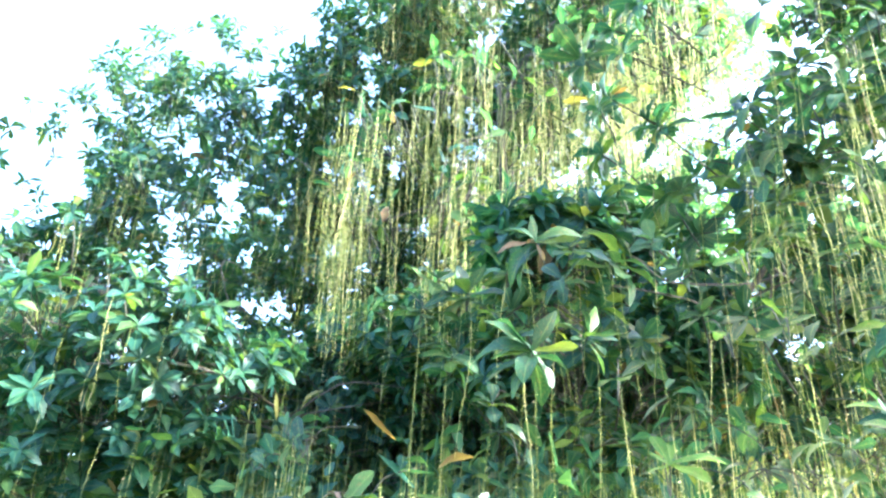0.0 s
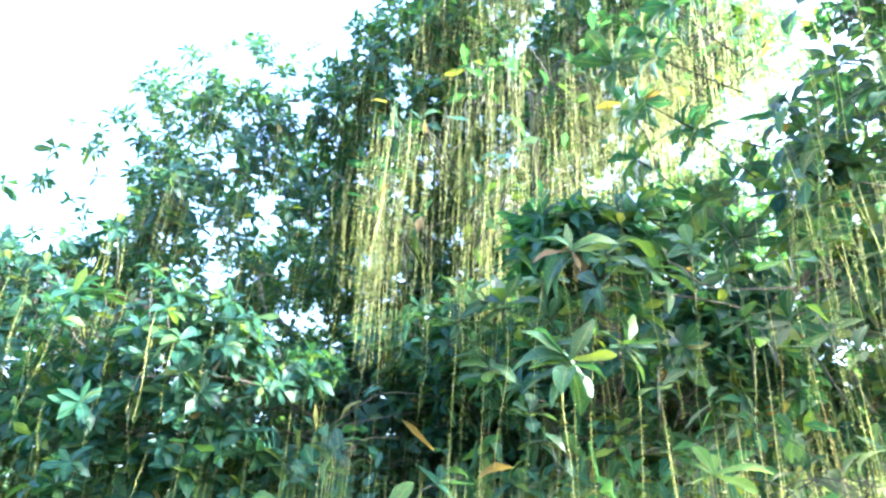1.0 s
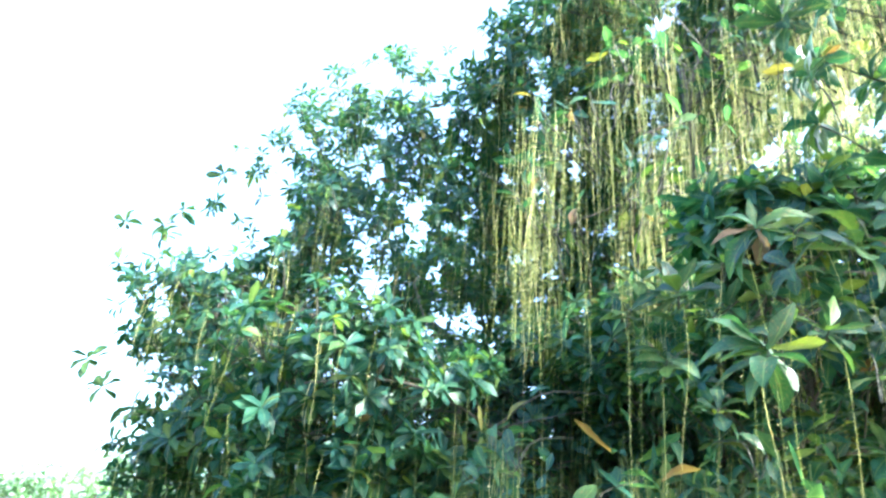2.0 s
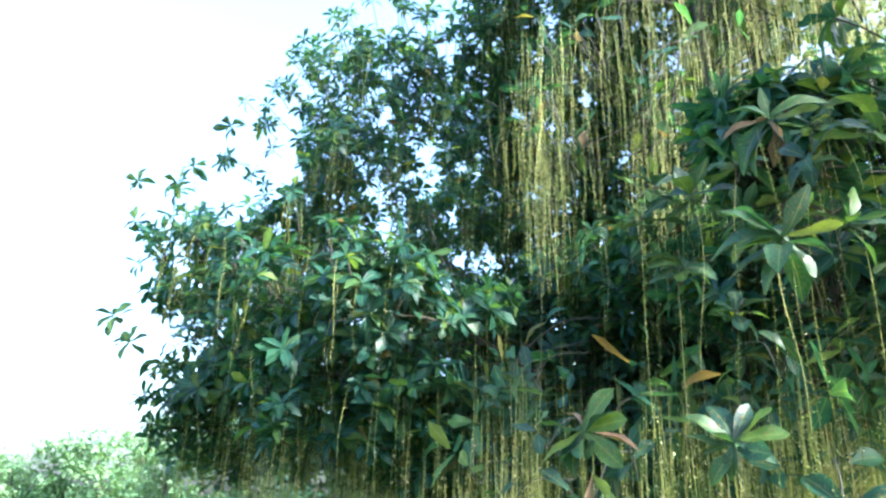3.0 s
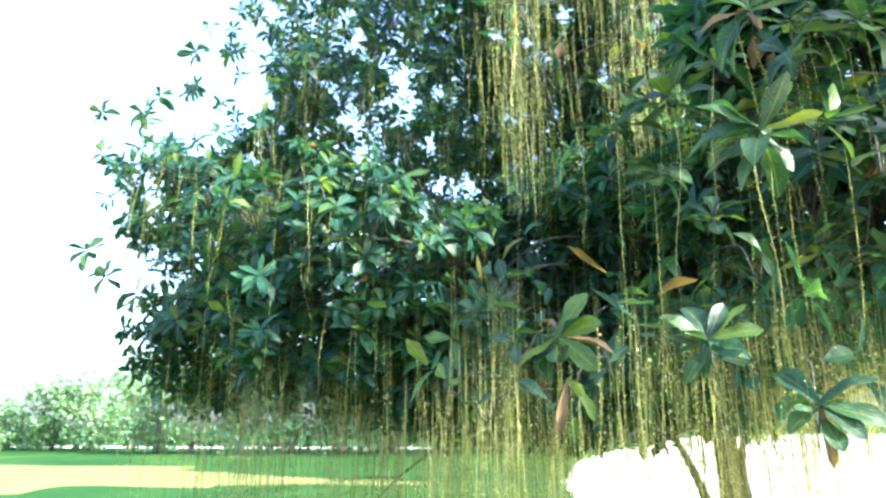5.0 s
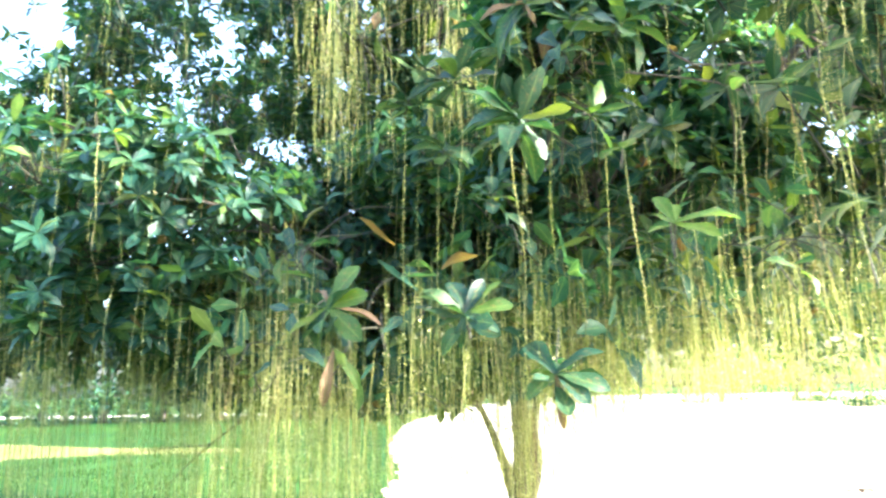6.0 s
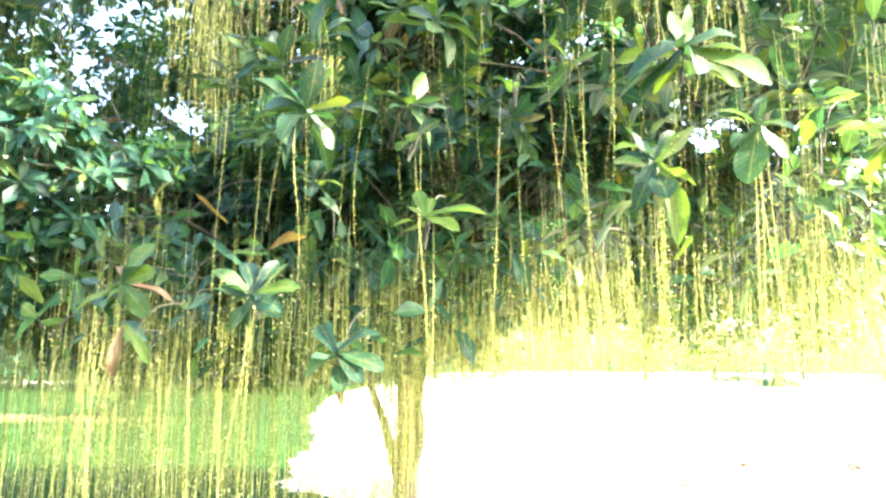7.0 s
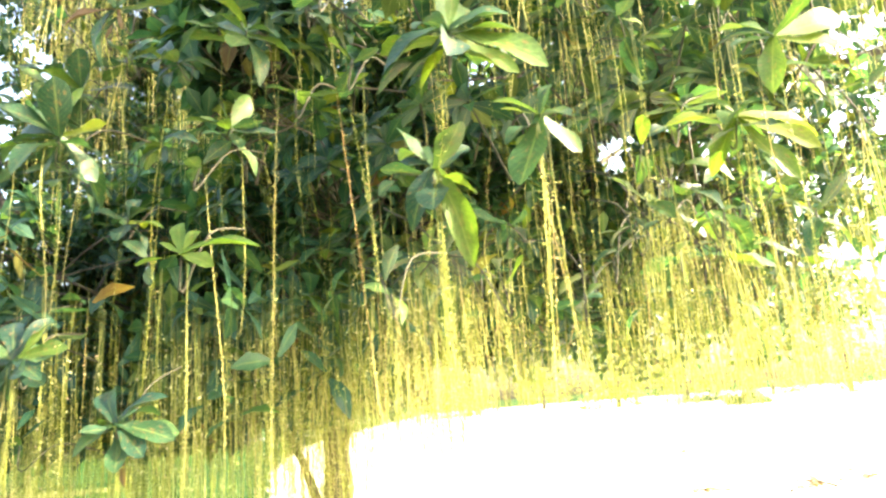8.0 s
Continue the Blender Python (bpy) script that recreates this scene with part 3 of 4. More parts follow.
# tufts with few leaves and many spikes; the last value is the height at which the spikes end (0: by length)
FRINGE = [
    ((-0.25, 4.1, 3.95), (0.9, 0.35, 0.8), 205, 4.2, 0.95, 0.0),
    ((0.7, 4.2, 4.7), (0.7, 0.4, 0.6), 85, 4.2, 0.8, 0.0),
    ((1.35, 4.2, 4.9), (0.6, 0.4, 0.5), 80, 4.2, 0.8, 0.0),
    ((-2.3, 4.9, 3.9), (1.0, 0.6, 0.8), 60, 3.0, 0.8, 0.0),
    ((1.8, 2.7, 3.15), (1.0, 0.5, 0.6), 120, 3.5, 0.7, 0.0),
    ((2.1, 2.9, 2.1), (1.6, 0.7, 0.4), 135, 4.5, 0.6, 1.22),
    ((3.5, 4.5, 2.2), (1.7, 1.1, 0.45), 260, 5.0, 0.6, 1.18),
    ((1.2, 4.0, 2.0), (1.0, 0.9, 0.35), 130, 4.5, 0.6, 1.1),
    ((0.2, 5.2, 1.9), (0.9, 0.8, 0.35), 100, 3.5, 0.6, 0.62),
    ((-0.05, 3.0, 1.7), (0.8, 0.55, 0.3), 70, 3.5, 0.6, 0.72),
    ((-1.9, 4.6, 2.0), (1.6, 1.0, 0.4), 230, 3.4, 0.6, 0.5),
    ((-3.2, 5.2, 1.95), (1.2, 0.7, 0.45), 140, 3.0, 0.6, 0.4),
    ((-0.6, 3.7, 1.9), (1.1, 0.7, 0.4), 85, 3.2, 0.6, 0.55),
    ((-0.8, 6.0, 2.1), (1.8, 1.2, 0.45), 300, 3.6, 0.7, 0.6),
    ((2.5, 7.0, 2.1), (2.4, 1.6, 0.4), 150, 4.5, 0.7, 1.1),
    ((-3.62, 4.4, 3.5), (0.16, 0.16, 0.12), 16, 4.0, 0.75, 0.0),
    ((-2.87, 4.4, 3.02), (0.16, 0.16, 0.1), 16, 4.0, 0.5, 0.0),
    ((1.5, 2.75, 1.95), (0.6, 0.4, 0.2), 85, 5.0, 0.6, 1.3),
    ((-2.2, 8.0, 2.2), (2.6, 0.8, 0.4), 120, 4.0, 0.7, 0.75),
    ((0.20, 5.45, 1.75), (0.22, 0.3, 0.25), 60, 5.0, 0.7, 0.45),
    ((-3.0, 6.5, 2.2), (1.5, 1.4, 0.4), 200, 3.6, 0.7, 0.7),
    ((-0.75, 4.6, 1.75), (0.9, 0.6, 0.28), 90, 4.0, 0.6, 0.6),
    ((0.55, 3.7, 1.8), (0.7, 0.5, 0.25), 125, 5.0, 0.6, 1.0),
]
# ways through the crown where the sky shows, the last two to let sun in: (from), (to), widths at both ends, share of
# tufts missing there
GAPS = [
    ((-2.27, 3.6, 3.36), (-8.62, 11.0, 8.23), 0.19, 0.6, 0.92),
    ((-2.34, 3.6, 3.06), (-8.87, 11.0, 7.14), 0.07, 0.24, 0.92),
    ((-1.0, 3.6, 2.58), (-4.1, 11.0, 5.43), 0.09, 0.29, 0.92),
    ((-0.86, 3.6, 2.58), (-3.62, 11.0, 5.43), 0.07, 0.26, 0.92),
    ((-1.07, 3.6, 2.45), (-4.37, 11.0, 4.99), 0.07, 0.21, 0.92),
    ((-1.15, 3.6, 3.04), (-4.64, 11.0, 7.09), 0.11, 0.34, 0.6),
    ((-0.96, 3.6, 3.07), (-3.96, 11.0, 7.17), 0.1, 0.31, 0.6),
    ((-1.05, 3.6, 2.83), (-4.3, 11.0, 6.34), 0.09, 0.26, 0.6),
    ((-0.82, 3.6, 2.91), (-3.48, 11.0, 6.63), 0.08, 0.22, 0.6),
    ((-0.61, 3.6, 2.9), (-2.71, 11.0, 6.58), 0.08, 0.24, 0.6),
    ((-0.35, 3.6, 3.34), (-1.79, 11.0, 8.13), 0.06, 0.18, 0.92),
    ((-0.52, 3.6, 3.28), (-2.39, 11.0, 7.93), 0.04, 0.17, 0.92),
    ((-1.44, 3.6, 3.87), (-5.67, 11.0, 10.04), 0.06, 0.18, 0.92),
    ((-1.58, 3.6, 3.06), (-6.15, 11.0, 7.15), 0.06, 0.21, 0.92),
    ((-1.73, 3.6, 1.88), (-6.71, 11.0, 2.97), 0.07, 0.22, 0.9),
    ((-2.78, 3.6, 3.59), (-10.42, 11.0, 9.04), 0.09, 0.3, 0.85),
    ((-2.81, 3.6, 3.83), (-10.54, 11.0, 9.87), 0.04, 0.17, 0.85),
    ((0.06, 3.6, 3.78), (-0.47, 11.0, 9.05), 0.06, 0.2, 0.65),
    ((0.62, 3.6, 4.02), (1.42, 11.0, 9.86), 0.07, 0.24, 0.6),
    ((0.18, 3.6, 4.35), (-0.04, 11.0, 10.99), 0.07, 0.21, 0.65),
    ((1.46, 3.6, 3.99), (4.28, 11.0, 9.77), 0.07, 0.23, 0.65),
    ((1.73, 3.6, 3.13), (5.19, 11.0, 6.88), 0.07, 0.21, 0.92),
    ((-0.3, 3.6, 2.69), (-1.69, 11.0, 5.4), 0.04, 0.15, 0.92),
    ((1.81, 3.6, 2.41), (3.77, 11.0, 5.05), 0.11, 0.33, 0.9),
    ((1.91, 3.6, 2.47), (4.15, 11.0, 5.3), 0.07, 0.24, 0.92),
    ((-0.56, 3.6, 3.03), (-5.2, 11.0, 7.4), 0.06, 0.21, 0.92),
    # cleared toward the sun, so that it lights the right-hand edge tufts
    ((2.05, 2.2, 2.2), (5.5, 1.9, 4.27), 0.22, 0.35, 0.95),
    ((1.35, 2.05, 1.8), (4.5, 1.78, 3.7), 0.16, 0.3, 0.85),
]


def in_gap(p, chance=0.5):
    for a, b, r0, r1, share in GAPS:
        a, b = Vector(a), Vector(b)
        t = max(-0.15, min(1.1, (p - a).dot(b - a) / (b - a).length_squared))
        if chance < share and (p - (a + (b - a) * t)).length < r0 + (r1 - r0) * t:
            return True
    return False


tufts = []     # (place, axis, size, leaves, spikes, spike length, end height)
for lobes, shell in ((LOBES, 0.45), (FRINGE, 0.0)):
    for c, r, n, per, length, *ends in lobes:
        for _ in range(int(n * DENSE) if shell else n):
            d = Vector((rng.gauss(0, 1), rng.gauss(0, 1), rng.gauss(0, 1))).normalized()
            k = (shell + (1 - shell) * rng.random()) if shell else rng.random() ** 0.4
            p = Vector(c) + Vector([d[i] * r[i] * k for i in range(3)])
            if in_gap(p, rng.random()) or (p.y < 2.15 and p.x < 2.7 and p.z < 3.9) or (noise.noise(p * 1.3) < -0.27 if shell else noise.noise(p * 2.3) < 0.06):
                continue
            axis = Vector((d.x * 0.8, d.y * 0.8, abs(d.z) * 0.5 + 0.55 + rng.uniform(-0.2, 0.3)))
            count = int(per) + (rng.random() < per - int(per))
            leaves = rng.randint(11, 16) if shell else rng.randint(1, 3)
            tufts.append((p, axis.normalized(), rng.uniform(0.10, 0.165) * (0.94 if p.y > 5.0 else 1.0), leaves, count, length, ends[0] if ends else 0.0))

def is_near(t):
    return t[0].y < 2.95 and t[0].x < 2.7 and t[0].z < 3.9


near_rows = [t for t in tufts if is_near(t) and not (t[0].x < 1.5 and (t[0].z > 1.93 if t[6] else t[0].z < 2.5 and t[0].x < 1.15))]
tufts = [t for t in tufts if not is_near(t)]

# twigs, first to nodes on the limbs
nodes_at = []
for p, axis, size, leaves, count, length, low in tufts[::20]:
    close = sorted(limb_points, key=lambda q: (q[0] - p).length)[:12]
    near, r = close[rng.randrange(len(close))]
    nodes_at.append((p - axis * 0.25, near, 0.0 if low else min(r * 0.5, 0.009)))
branches = []
for p, near, r in nodes_at:
    k = (p - near).length
    one = near.lerp(p, 0.33) + Vector((rng.uniform(-0.2, 0.2), rng.uniform(-0.2, 0.2), rng.uniform(-0.05, 0.22))) * k
    two = near.lerp(p, 0.7) + Vector((rng.uniform(-0.15, 0.15), rng.uniform(-0.15, 0.15), rng.uniform(-0.02, 0.15))) * k
    if r == 0.0 or k > 1.7 or p.z < 2.1 or in_gap(one) or in_gap(two):
        continue
    branches.append(tube([near, one, two, p], [r, r * 0.75, r * 0.5, 0.005], 5, steps=3))
part("branchwork", mesh_of("branchwork", *joined(branches), BARK), tree, kind="stuff")
twigs = []
for p, axis, size, leaves, count, length, low in tufts:
    if low:
        continue
    near = min(nodes_at, key=lambda q: (q[0] - p).length_squared)[0]
    near = p - axis * rng.uniform(0.18, 0.38) + (near - p).normalized() * rng.uniform(0.0, 0.16) + Vector((rng.uniform(-0.08, 0.08), rng.uniform(-0.08, 0.08), rng.uniform(-0.06, 0.06)))
    if p.z < 2.3:
        near.z = max(near.z, p.z - 0.04)
        near.y += 0.1
    mid = near.lerp(p - axis * 0.06, 0.6)
    if in_gap(mid):
        near = p - axis * 0.15
        mid = p - axis * 0.08
    twigs.append(tube([near, mid, p - axis * 0.02], [0.0055, 0.0045, 0.004], 3, steps=1))
part("twigwork", mesh_of("twigwork", *joined(twigs), TWIG), tree, kind="stuff")

leaf_rows = [[] for _ in FAR_LEAVES + PLAIN_LEAVES + KITE_LEAVES]
spike_rows = [[] for _ in FAR_SPIKES]
for p, axis, size, leaves, count, length, low in tufts:
    for origin, turn, s in tuft(rng, axis, leaves, size):
        leaf_rows[rng.randrange(4) + (8 if p.y > 6.2 or p.z > 4.2 and p.y < 2.2 else 4 if p.y > 4.3 else 0)].append((np.array(p + origin), turn * s))
    for _ in range(count):
        L = length * rng.uniform(0.55, 1.3)
        if low:
            L = max(0.22, p.z - low - rng.uniform(-0.22, 0.34) - 0.3 * noise.noise(p * 1.7))
        a = rng.uniform(0, 6.28)
        turn = np.array([[math.cos(a), -math.sin(a), 0], [math.sin(a), math.cos(a), 0], [0, 0, L]])
        off = Vector((rng.uniform(-0.12, 0.12), rng.uniform(-0.12, 0.12), -0.02))
        spike_rows[rng.randrange(len(FAR_SPIKES))].append((np.array(p + off), turn))
for (v, f, uv), rows in zip(FAR_LEAVES + PLAIN_LEAVES + KITE_LEAVES, leaf_rows):
    part("foliage", many("foliage", (v, f), [m for _, m in rows], [p for p, _ in rows], CROWN_LEAF, uv), tree, kind="stuff")
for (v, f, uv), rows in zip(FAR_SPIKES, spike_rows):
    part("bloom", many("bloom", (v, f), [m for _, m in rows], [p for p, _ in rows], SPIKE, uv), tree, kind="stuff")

# the tufts that hang nearest, leaf by leaf
LEAF_MESHES = [mesh_of("leaf", v, f, LEAF, uv) for v, f, uv in NEAR_LEAVES]
YOUNG_MESHES = [mesh_of("young_leaf", v, f, YOUNG, uv) for v, f, uv in NEAR_LEAVES]
DRY_MESHES = [mesh_of("dry_leaf", v, f, DRY, uv) for v, f, uv in NEAR_LEAVES]
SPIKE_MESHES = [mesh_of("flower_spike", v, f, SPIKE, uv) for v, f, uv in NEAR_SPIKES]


def near_spike(parent, p, length):
    a = rng.uniform(0, 6.28)
    part("flower_spike", rng.choice(SPIKE_MESHES), parent, Matrix.Translation(p) @ pose(0, 0, 0, 0, 0, math.degrees(a)) @ Matrix.Diagonal((1, 1, length, 1)))


def leaf_to(stem, base, tip, young, facing=(0, -0.35, 1)):
    base, tip = Vector(base), Vector(tip)
    way = (tip - base).normalized()
    up = Vector(facing) - way * Vector(facing).dot(way)
    up = up.normalized() if up.length > 0.1 else way.orthogonal().normalized()
    side = up.cross(way)
    s = (tip - base).length
    wide = (0.85, 0.66, 0.4)[young] * rng.uniform(0.8, 1.1)
    m = Matrix([[way[k] * s, side[k] * s * wide, up[k] * s, base[k]] for k in range(3)] + [[0, 0, 0, 1]])
    kind = (LEAF_MESHES, YOUNG_MESHES, DRY_MESHES)[young]
    part("leaf", rng.choice(kind), stem, m, ("", "yellow-green young leaf", "curled dry pinkish-brown leaf")[young])


def near_tuft(p, axis, n, length, root, spikes=(), young=0.0, spread=1.0, label="", tips=()):
    p, axis, root = Vector(p), Vector(axis).normalized(), Vector(root)
    mid = root.lerp(p, 0.6) + Vector((0, 0, 0.02))
    stem = part("twig", mesh_of("twig", *tube([root, mid, p - axis * 0.07, p], [0.002, 0.002, 0.002, 0.0018], 6), TWIG), tree, label=label)
    for origin, turn, s in tuft(rng, axis, n, length, spread):
        fresh = rng.random() < young
        m = Matrix([list(turn[k] * s) + [(p + origin)[k]] for k in range(3)] + [[0, 0, 0, 1]])
        part("leaf", rng.choice(YOUNG_MESHES if fresh else LEAF_MESHES), stem, m, "yellow-green young leaf" if fresh else "")
    for dx, dy, dz, fresh in tips:
        leaf_to(stem, p, p + Vector((dx, dy, dz)), fresh, (rng.uniform(-0.3, 0.4), rng.uniform(-1.1, -0.5), 0.75))
    for L in spikes:
        near_spike(stem, p + Vector((rng.uniform(-0.03, 0.03), rng.uniform(-0.03, 0.03), -0.02)), L)
    return stem


for p, axis, size, leaves, count, length, low in near_rows:
    root = p + Vector((rng.uniform(-0.2, 0.2), rng.uniform(0.15, 0.4), rng.uniform(-0.1, 0.2)))
    lengths = [max(0.22, p.z - low - rng.uniform(-0.22, 0.34) - 0.3 * noise.noise(p * 1.7)) if low else length * rng.uniform(0.55, 1.2) for _ in range(count)]
    near_tuft(p, axis, rng.randint(1, 3) if low else leaves, size * (0.75 if low else 1.0), root, lengths, 0.04)
# tufts at the crown's edge: place, axis, further leaves and their length, spikes, leaf tips (offset and 0 green, 1 young, 2 dry)
EDGE_TUFTS = [
    ((0.336, 2.30, 2.086), (0.05, -0.1, 1.0), 8, 0.13, (0.8, 0.42),
     ((0.069, -0.050, 0.085, 1), (0.120, -0.030, -0.010, 1), (-0.163, -0.020, 0.048, 0), (-0.111, -0.060, -0.041, 1), (-0.135, 0.0, -0.092, 0),
      (0.065, 0.040, -0.093, 0), (-0.126, -0.040, 0.088, 0), (-0.058, 0.020, -0.132, 0))),
    ((0.36, 2.47, 2.49), (-0.3, -0.2, 0.7), 3, 0.12, (0.22, 0.3),
     ((-0.128, -0.050, -0.022, 2), (-0.031, 0.030, 0.057, 2), (0.025, -0.020, -0.067, 2), (0.113, -0.060, 0.074, 0), (-0.128, 0.0, -0.094, 0),
      (0.124, 0.040, 0.020, 1), (-0.065, -0.040, 0.085, 0))),
    ((-0.18, 2.43, 1.665), (-0.3, -0.2, 0.7), 8, 0.12, (0.5, 0.45),
     ((-0.098, -0.050, -0.078, 1), (-0.031, 0.030, 0.093, 2), (0.075, -0.020, 0.113, 0), (0.119, -0.060, 0.023, 0), (0.15, 0.0, -0.02, 2),
      (-0.089, 0.040, -0.118, 0), (0.102, -0.040, -0.090, 0))),
    ((-0.158, 2.42, 1.555), (0.1, -0.2, 0.7), 0, 0.1, (0.4,),
     ((0.052, -0.050, -0.049, 1), (0.069, 0.030, -0.100, 1), (-0.033, -0.020, -0.154, 2))),
    ((0.175, 2.44, 1.635), (-0.1, -0.4, 0.8), 7, 0.13, (0.55, 0.6),
     ((-0.093, -0.050, 0.066, 0), (-0.032, 0.030, 0.121, 0), (0.122, -0.020, 0.029, 0), (0.085, -0.060, -0.033, 0), (-0.076, 0.0, -0.030, 0),
      (0.047, 0.040, 0.103, 0), (-0.018, -0.040, -0.072, 0))),
    ((0.393, 2.47, 1.482), (0.1, -0.4, 0.8), 6, 0.11, (0.5, 0.45, 0.5),
     ((0.090, -0.050, 0.081, 0), (-0.088, 0.030, 0.126, 0), (0.134, -0.020, -0.029, 0), (-0.079, -0.060, -0.039, 0), (0.016, 0.0, -0.140, 2),
      (-0.068, 0.040, 0.048, 0), (0.079, -0.040, -0.069, 0))),
    ((0.65, 2.18, 1.776), (0.05, -0.2, 1.0), 0, 0.1, (0.75,),
     ((-0.066, -0.050, -0.022, 1), (-0.028, 0.030, 0.091, 1), (0.132, -0.020, 0.050, 1), (0.077, -0.060, -0.028, 1), (-0.045, 0.0, 0.032, 1), (0.017, 0.040, 0.074, 1))),
    ((1.17, 1.98, 2.066), (0.05, -0.3, 0.9), 8, 0.13, (0.35,),
     ((0.158, -0.050, -0.076, 0), (0.099, 0.030, -0.079, 1), (-0.093, -0.020, -0.107, 0), (-0.117, -0.060, -0.015, 0), (0.017, 0.0, 0.094, 1),
      (-0.045, 0.040, -0.079, 1), (0.090, -0.040, 0.039, 0))),
    ((1.127, 2.07, 1.866), (0.0, -0.3, 0.9), 7, 0.12, (0.72, 0.66, 0.75, 0.6, 0.7),
     ((0.073, -0.050, -0.154, 1), (0.065, 0.030, 0.057, 0), (-0.073, -0.020, 0.031, 0), (-0.045, -0.060, -0.080, 0), (0.043, 0.0, 0.071, 0), (-0.046, 0.040, 0.107, 0))),
    ((1.307, 2.0, 1.915), (0.1, -0.2, 0.9), 4, 0.09, (0.7, 0.62, 0.75, 0.6),
     ((-0.045, -0.050, -0.140, 0), (0.056, 0.030, -0.060, 0), (-0.066, -0.020, 0.011, 0), (0.030, -0.060, -0.006, 0), (0.017, 0.0, 0.075, 0))),
    ((1.765, 2.33, 2.017), (0.1, -0.3, 0.9), 7, 0.12, (0.5, 0.6, 0.55),
     ((-0.164, -0.050, -0.004, 1), (-0.069, 0.030, -0.118, 1), (0.032, -0.020, 0.040, 1), (0.135, -0.060, -0.094, 1), (0.202, 0.0, -0.008, 1),
      (0.107, 0.040, -0.138, 1), (-0.044, -0.040, 0.050, 1))),
    ((1.752, 2.1, 2.071), (0.1, -0.3, 0.9), 1, 0.13, (0.6, 0.6),
     ((-0.047, -0.050, -0.106, 0), (0.120, 0.030, -0.022, 1), (0.074, -0.020, 0.062, 1), (-0.103, -0.060, -0.036, 0), (-0.083, 0.0, 0.054, 0), (0.158, 0.040, 0.057, 1))),
]
for p, axis, n, size, ends, tips in EDGE_TUFTS:
    near_tuft(p, axis, n, size, Vector(p) + Vector((rng.uniform(-0.04, 0.1), 0.3, rng.uniform(0.06, 0.14))), ends, 0.0, tips=tips)
# leafy ends in the shade behind them
for p in ((0.45, 2.6, 2.42), (0.64, 2.62, 2.5), (0.55, 2.75, 2.28), (0.78, 2.7, 2.62), (0.5, 2.8, 2.64), (0.08, 2.78, 2.2), (0.22, 2.84, 2.06), (0.3, 2.85, 2.3), (-0.02, 2.72, 2.36), (0.13, 2.72, 2.42), (0.27, 2.7, 2.5), (0.02, 2.8, 2.5)):
    near_tuft(p, (rng.uniform(-0.5, 0.5), -0.4, 0.8), 10, rng.uniform(0.10, 0.14), Vector(p) + Vector((rng.uniform(-0.1, 0.1), 0.3, 0.1)), (rng.uniform(0.4, 0.7),), 0.05)
# sparse twig ends that stand out against the sky
for p, root in (((-4.62, 4.6, 4.14), (-3.9, 5.0, 3.9)), ((-4.5, 4.55, 3.72), (-3.8, 4.9, 3.6)), ((-4.1, 4.2, 2.74), (-3.4, 4.7, 2.7)),
                ((-3.95, 4.25, 2.55), (-3.4, 4.6, 2.6)), ((-3.62, 4.6, 4.5), (-3.2, 5.0, 4.3)), ((-4.15, 4.6, 4.05), (-3.7, 5.0, 3.9)), ((-3.45, 4.1, 2.35), (-3.1, 4.5, 2.5))):
    near_tuft(p, (-0.5, -0.2, 0.7), 9, 0.15, root, (0.5,) if p[2] < 3.0 else ())

# small hanging ends with a few spikes each, in front of the crown
for k in range(34):
    x, y = 0.95 + 1.9 * (k + rng.random()) / 34, rng.uniform(2.05, 2.75)
    top = rng.uniform(1.68, 1.98) if x < 1.6 else rng.uniform(1.8, 2.25)
    if in_gap(Vector((x, y, top))) or any(math.hypot(x - a, top - b) < 0.17 for a, b in ((1.17, 2.07), (1.13, 1.87), (1.32, 1.91), (1.77, 2.04))):
        continue
    ends = [max(0.2, top - rng.uniform(1.2, 1.55)) for _ in range(rng.randint(3, 7))]
    near_tuft((x, y, top), (rng.uniform(-0.3, 0.3), -0.2, 0.9), rng.randint(1, 4), rng.uniform(0.07, 0.11),
              (x + rng.uniform(-0.15, 0.15), y + 0.3, top + rng.uniform(0.1, 0.25)), ends, 0.12)
for x, y, top, ends in ((0.92, 2.235, 2.35, (0.98,)), (0.85, 2.267, 2.13, (0.78,)), (0.59, 2.43, 2.05, (0.85,)), (0.98, 2.2, 2.15, (0.7, 0.6)),
                        (1.30, 2.32, 3.3, (0.55, 0.5)), (1.34, 2.33, 2.72, (0.6, 0.55))):
    near_tuft((x, y, top), (rng.uniform(-0.2, 0.2), 0.1, 0.9), 3, 0.09, (x + 0.05, y + 0.35, top + 0.15), ends, 0.0)
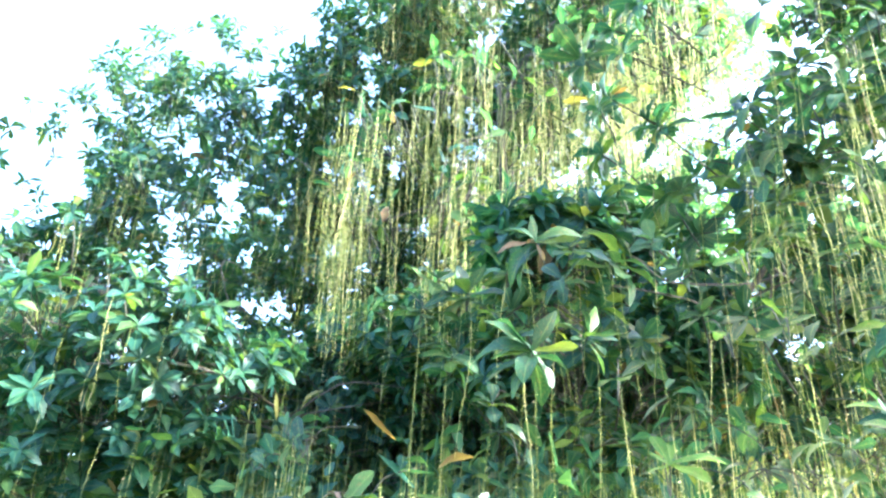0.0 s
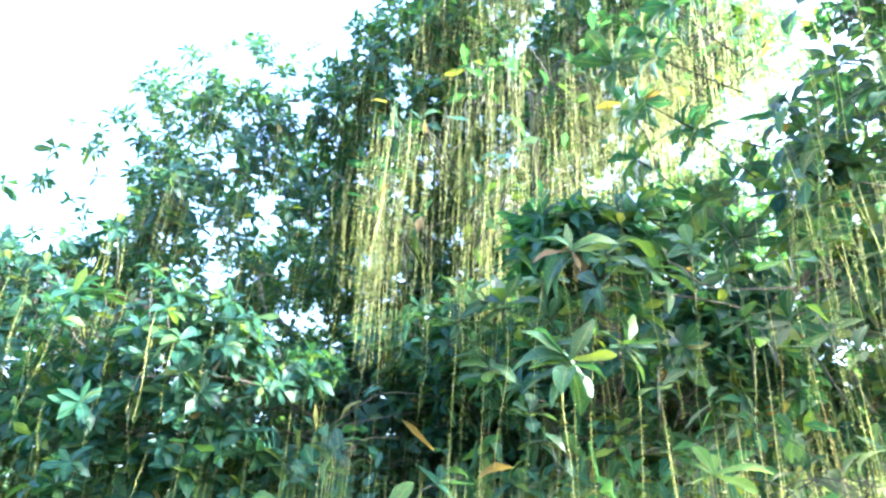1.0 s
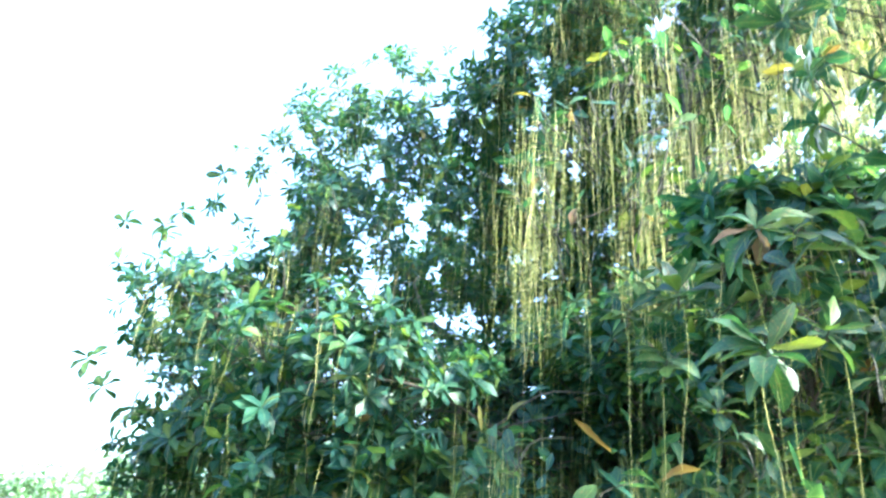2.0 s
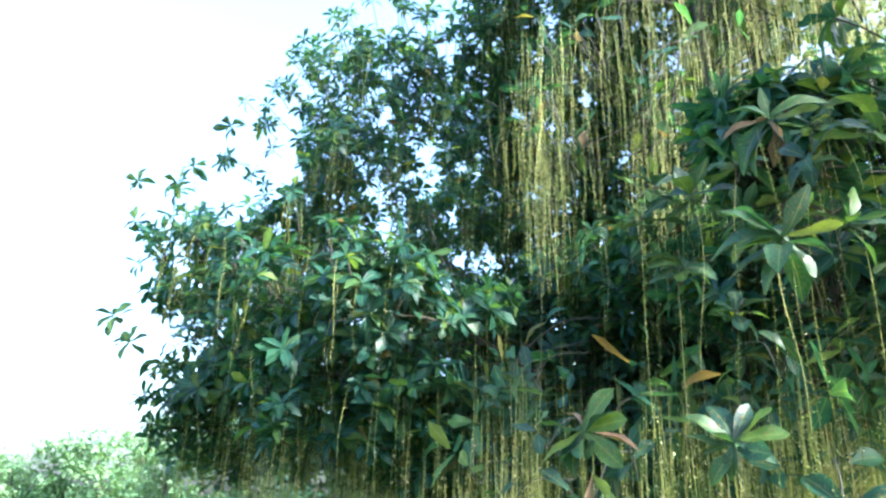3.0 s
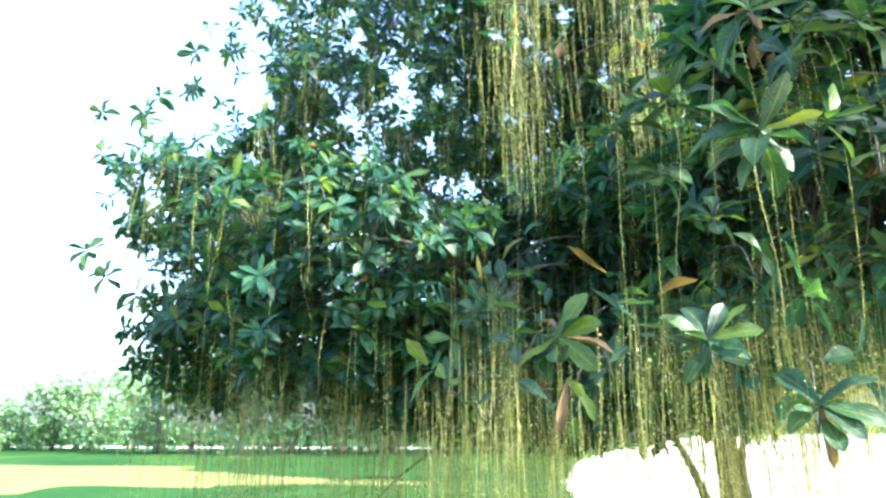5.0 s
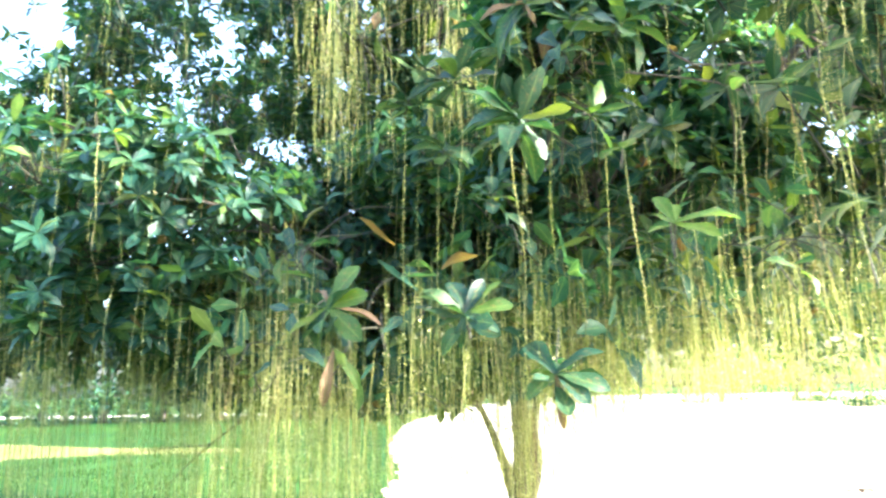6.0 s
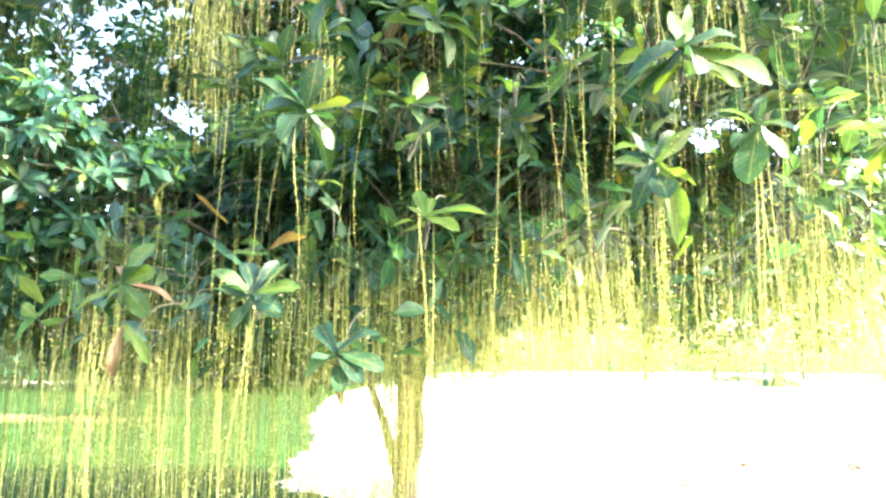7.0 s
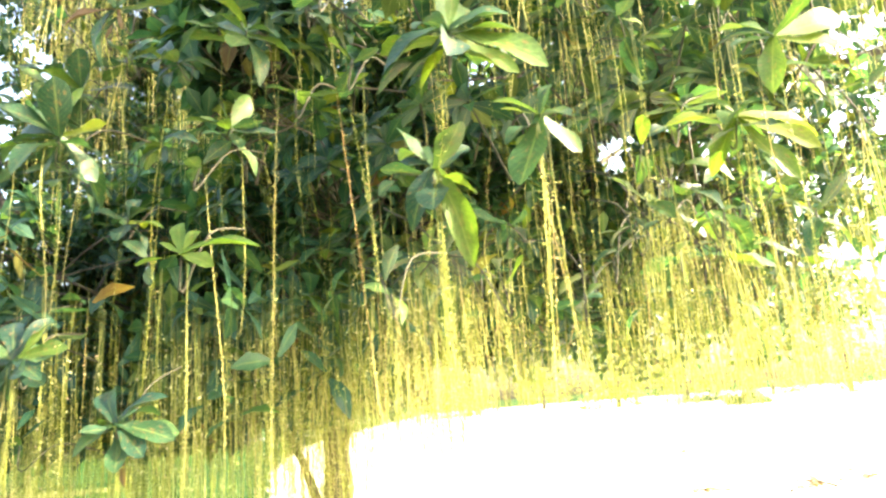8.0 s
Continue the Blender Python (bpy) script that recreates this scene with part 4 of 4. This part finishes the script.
# a withered twig in the shade
near_tuft((-1.35, 4.12, 2.47), (-0.6, -0.3, 0.3), 3, 0.1, (-1.3, 4.15, 2.44), (), 0.0,
          tips=((-0.13, -0.05, 0.02, 2), (-0.09, -0.06, -0.03, 2), (0.06, -0.05, 0.03, 2)))

# fallen bits on the sand
def fallen_branch(x, y, length, turn, seed):
    r = random.Random(seed)
    t = thing("fallen_branch", (x, y, 0), "small dry fallen branch with curled brown leaves on sand", "branch", "litter on the sand")
    a = radians(turn)
    way, side = Vector((math.cos(a), math.sin(a), 0)), Vector((-math.sin(a), math.cos(a), 0))
    p = Vector((x, y, 0.022))
    part("stick", mesh_of("stick", *tube([p, p + way * length * 0.5 + side * 0.06 + Vector((0, 0, 0.03)), p + way * length], [0.016, 0.012, 0.005], 6), TWIG), t)
    for k in range(7):
        q = p + way * length * r.uniform(0.3, 1.0) + side * r.uniform(-0.05, 0.05)
        e = Euler((r.uniform(-0.5, 0.5), r.uniform(-0.3, 0.1), a + r.uniform(-1.2, 1.2))).to_matrix().to_4x4()
        part("dry_leaf", r.choice(DRY_MESHES), t, Matrix.Translation(q + Vector((0, 0, 0.02))) @ e @ Matrix.Scale(r.uniform(0.12, 0.18), 4))


for k, (x, y, length, turn) in enumerate([(5.3, 16.9, 0.7, 20), (4.7, 11.0, 0.5, 160), (5.3, 10.5, 0.6, 40), (6.0, 10.7, 0.7, 100), (6.3, 11.2, 0.5, 10), (3.1, 9.1, 0.4, 70)]):
    fallen_branch(x, y, length, turn, 200 + k)


def leaf_litter(n, seed):
    r = random.Random(seed)
    rows = []
    for _ in range(n):
        x, y = r.gauss(6.6, 2.0), r.gauss(11.4, 1.6)
        e = Euler((r.uniform(-0.4, 0.4), r.uniform(-0.4, 0.4), r.uniform(0, 6.28))).to_matrix()
        rows.append((np.array((max(2.5, x), y, 0.022)), np.array(e) * r.uniform(0.07, 0.14)))
    v, f, uv = PLAIN_LEAVES[1]
    me = many("leaf_litter", (v, f), [m for _, m in rows], [p for p, _ in rows], DRY, uv)
    return tagged(new("leaf_litter", me), "scattered dry brown leaves lying on the pale sand", "leaves", kind="stuff")


leaf_litter(260, 91)
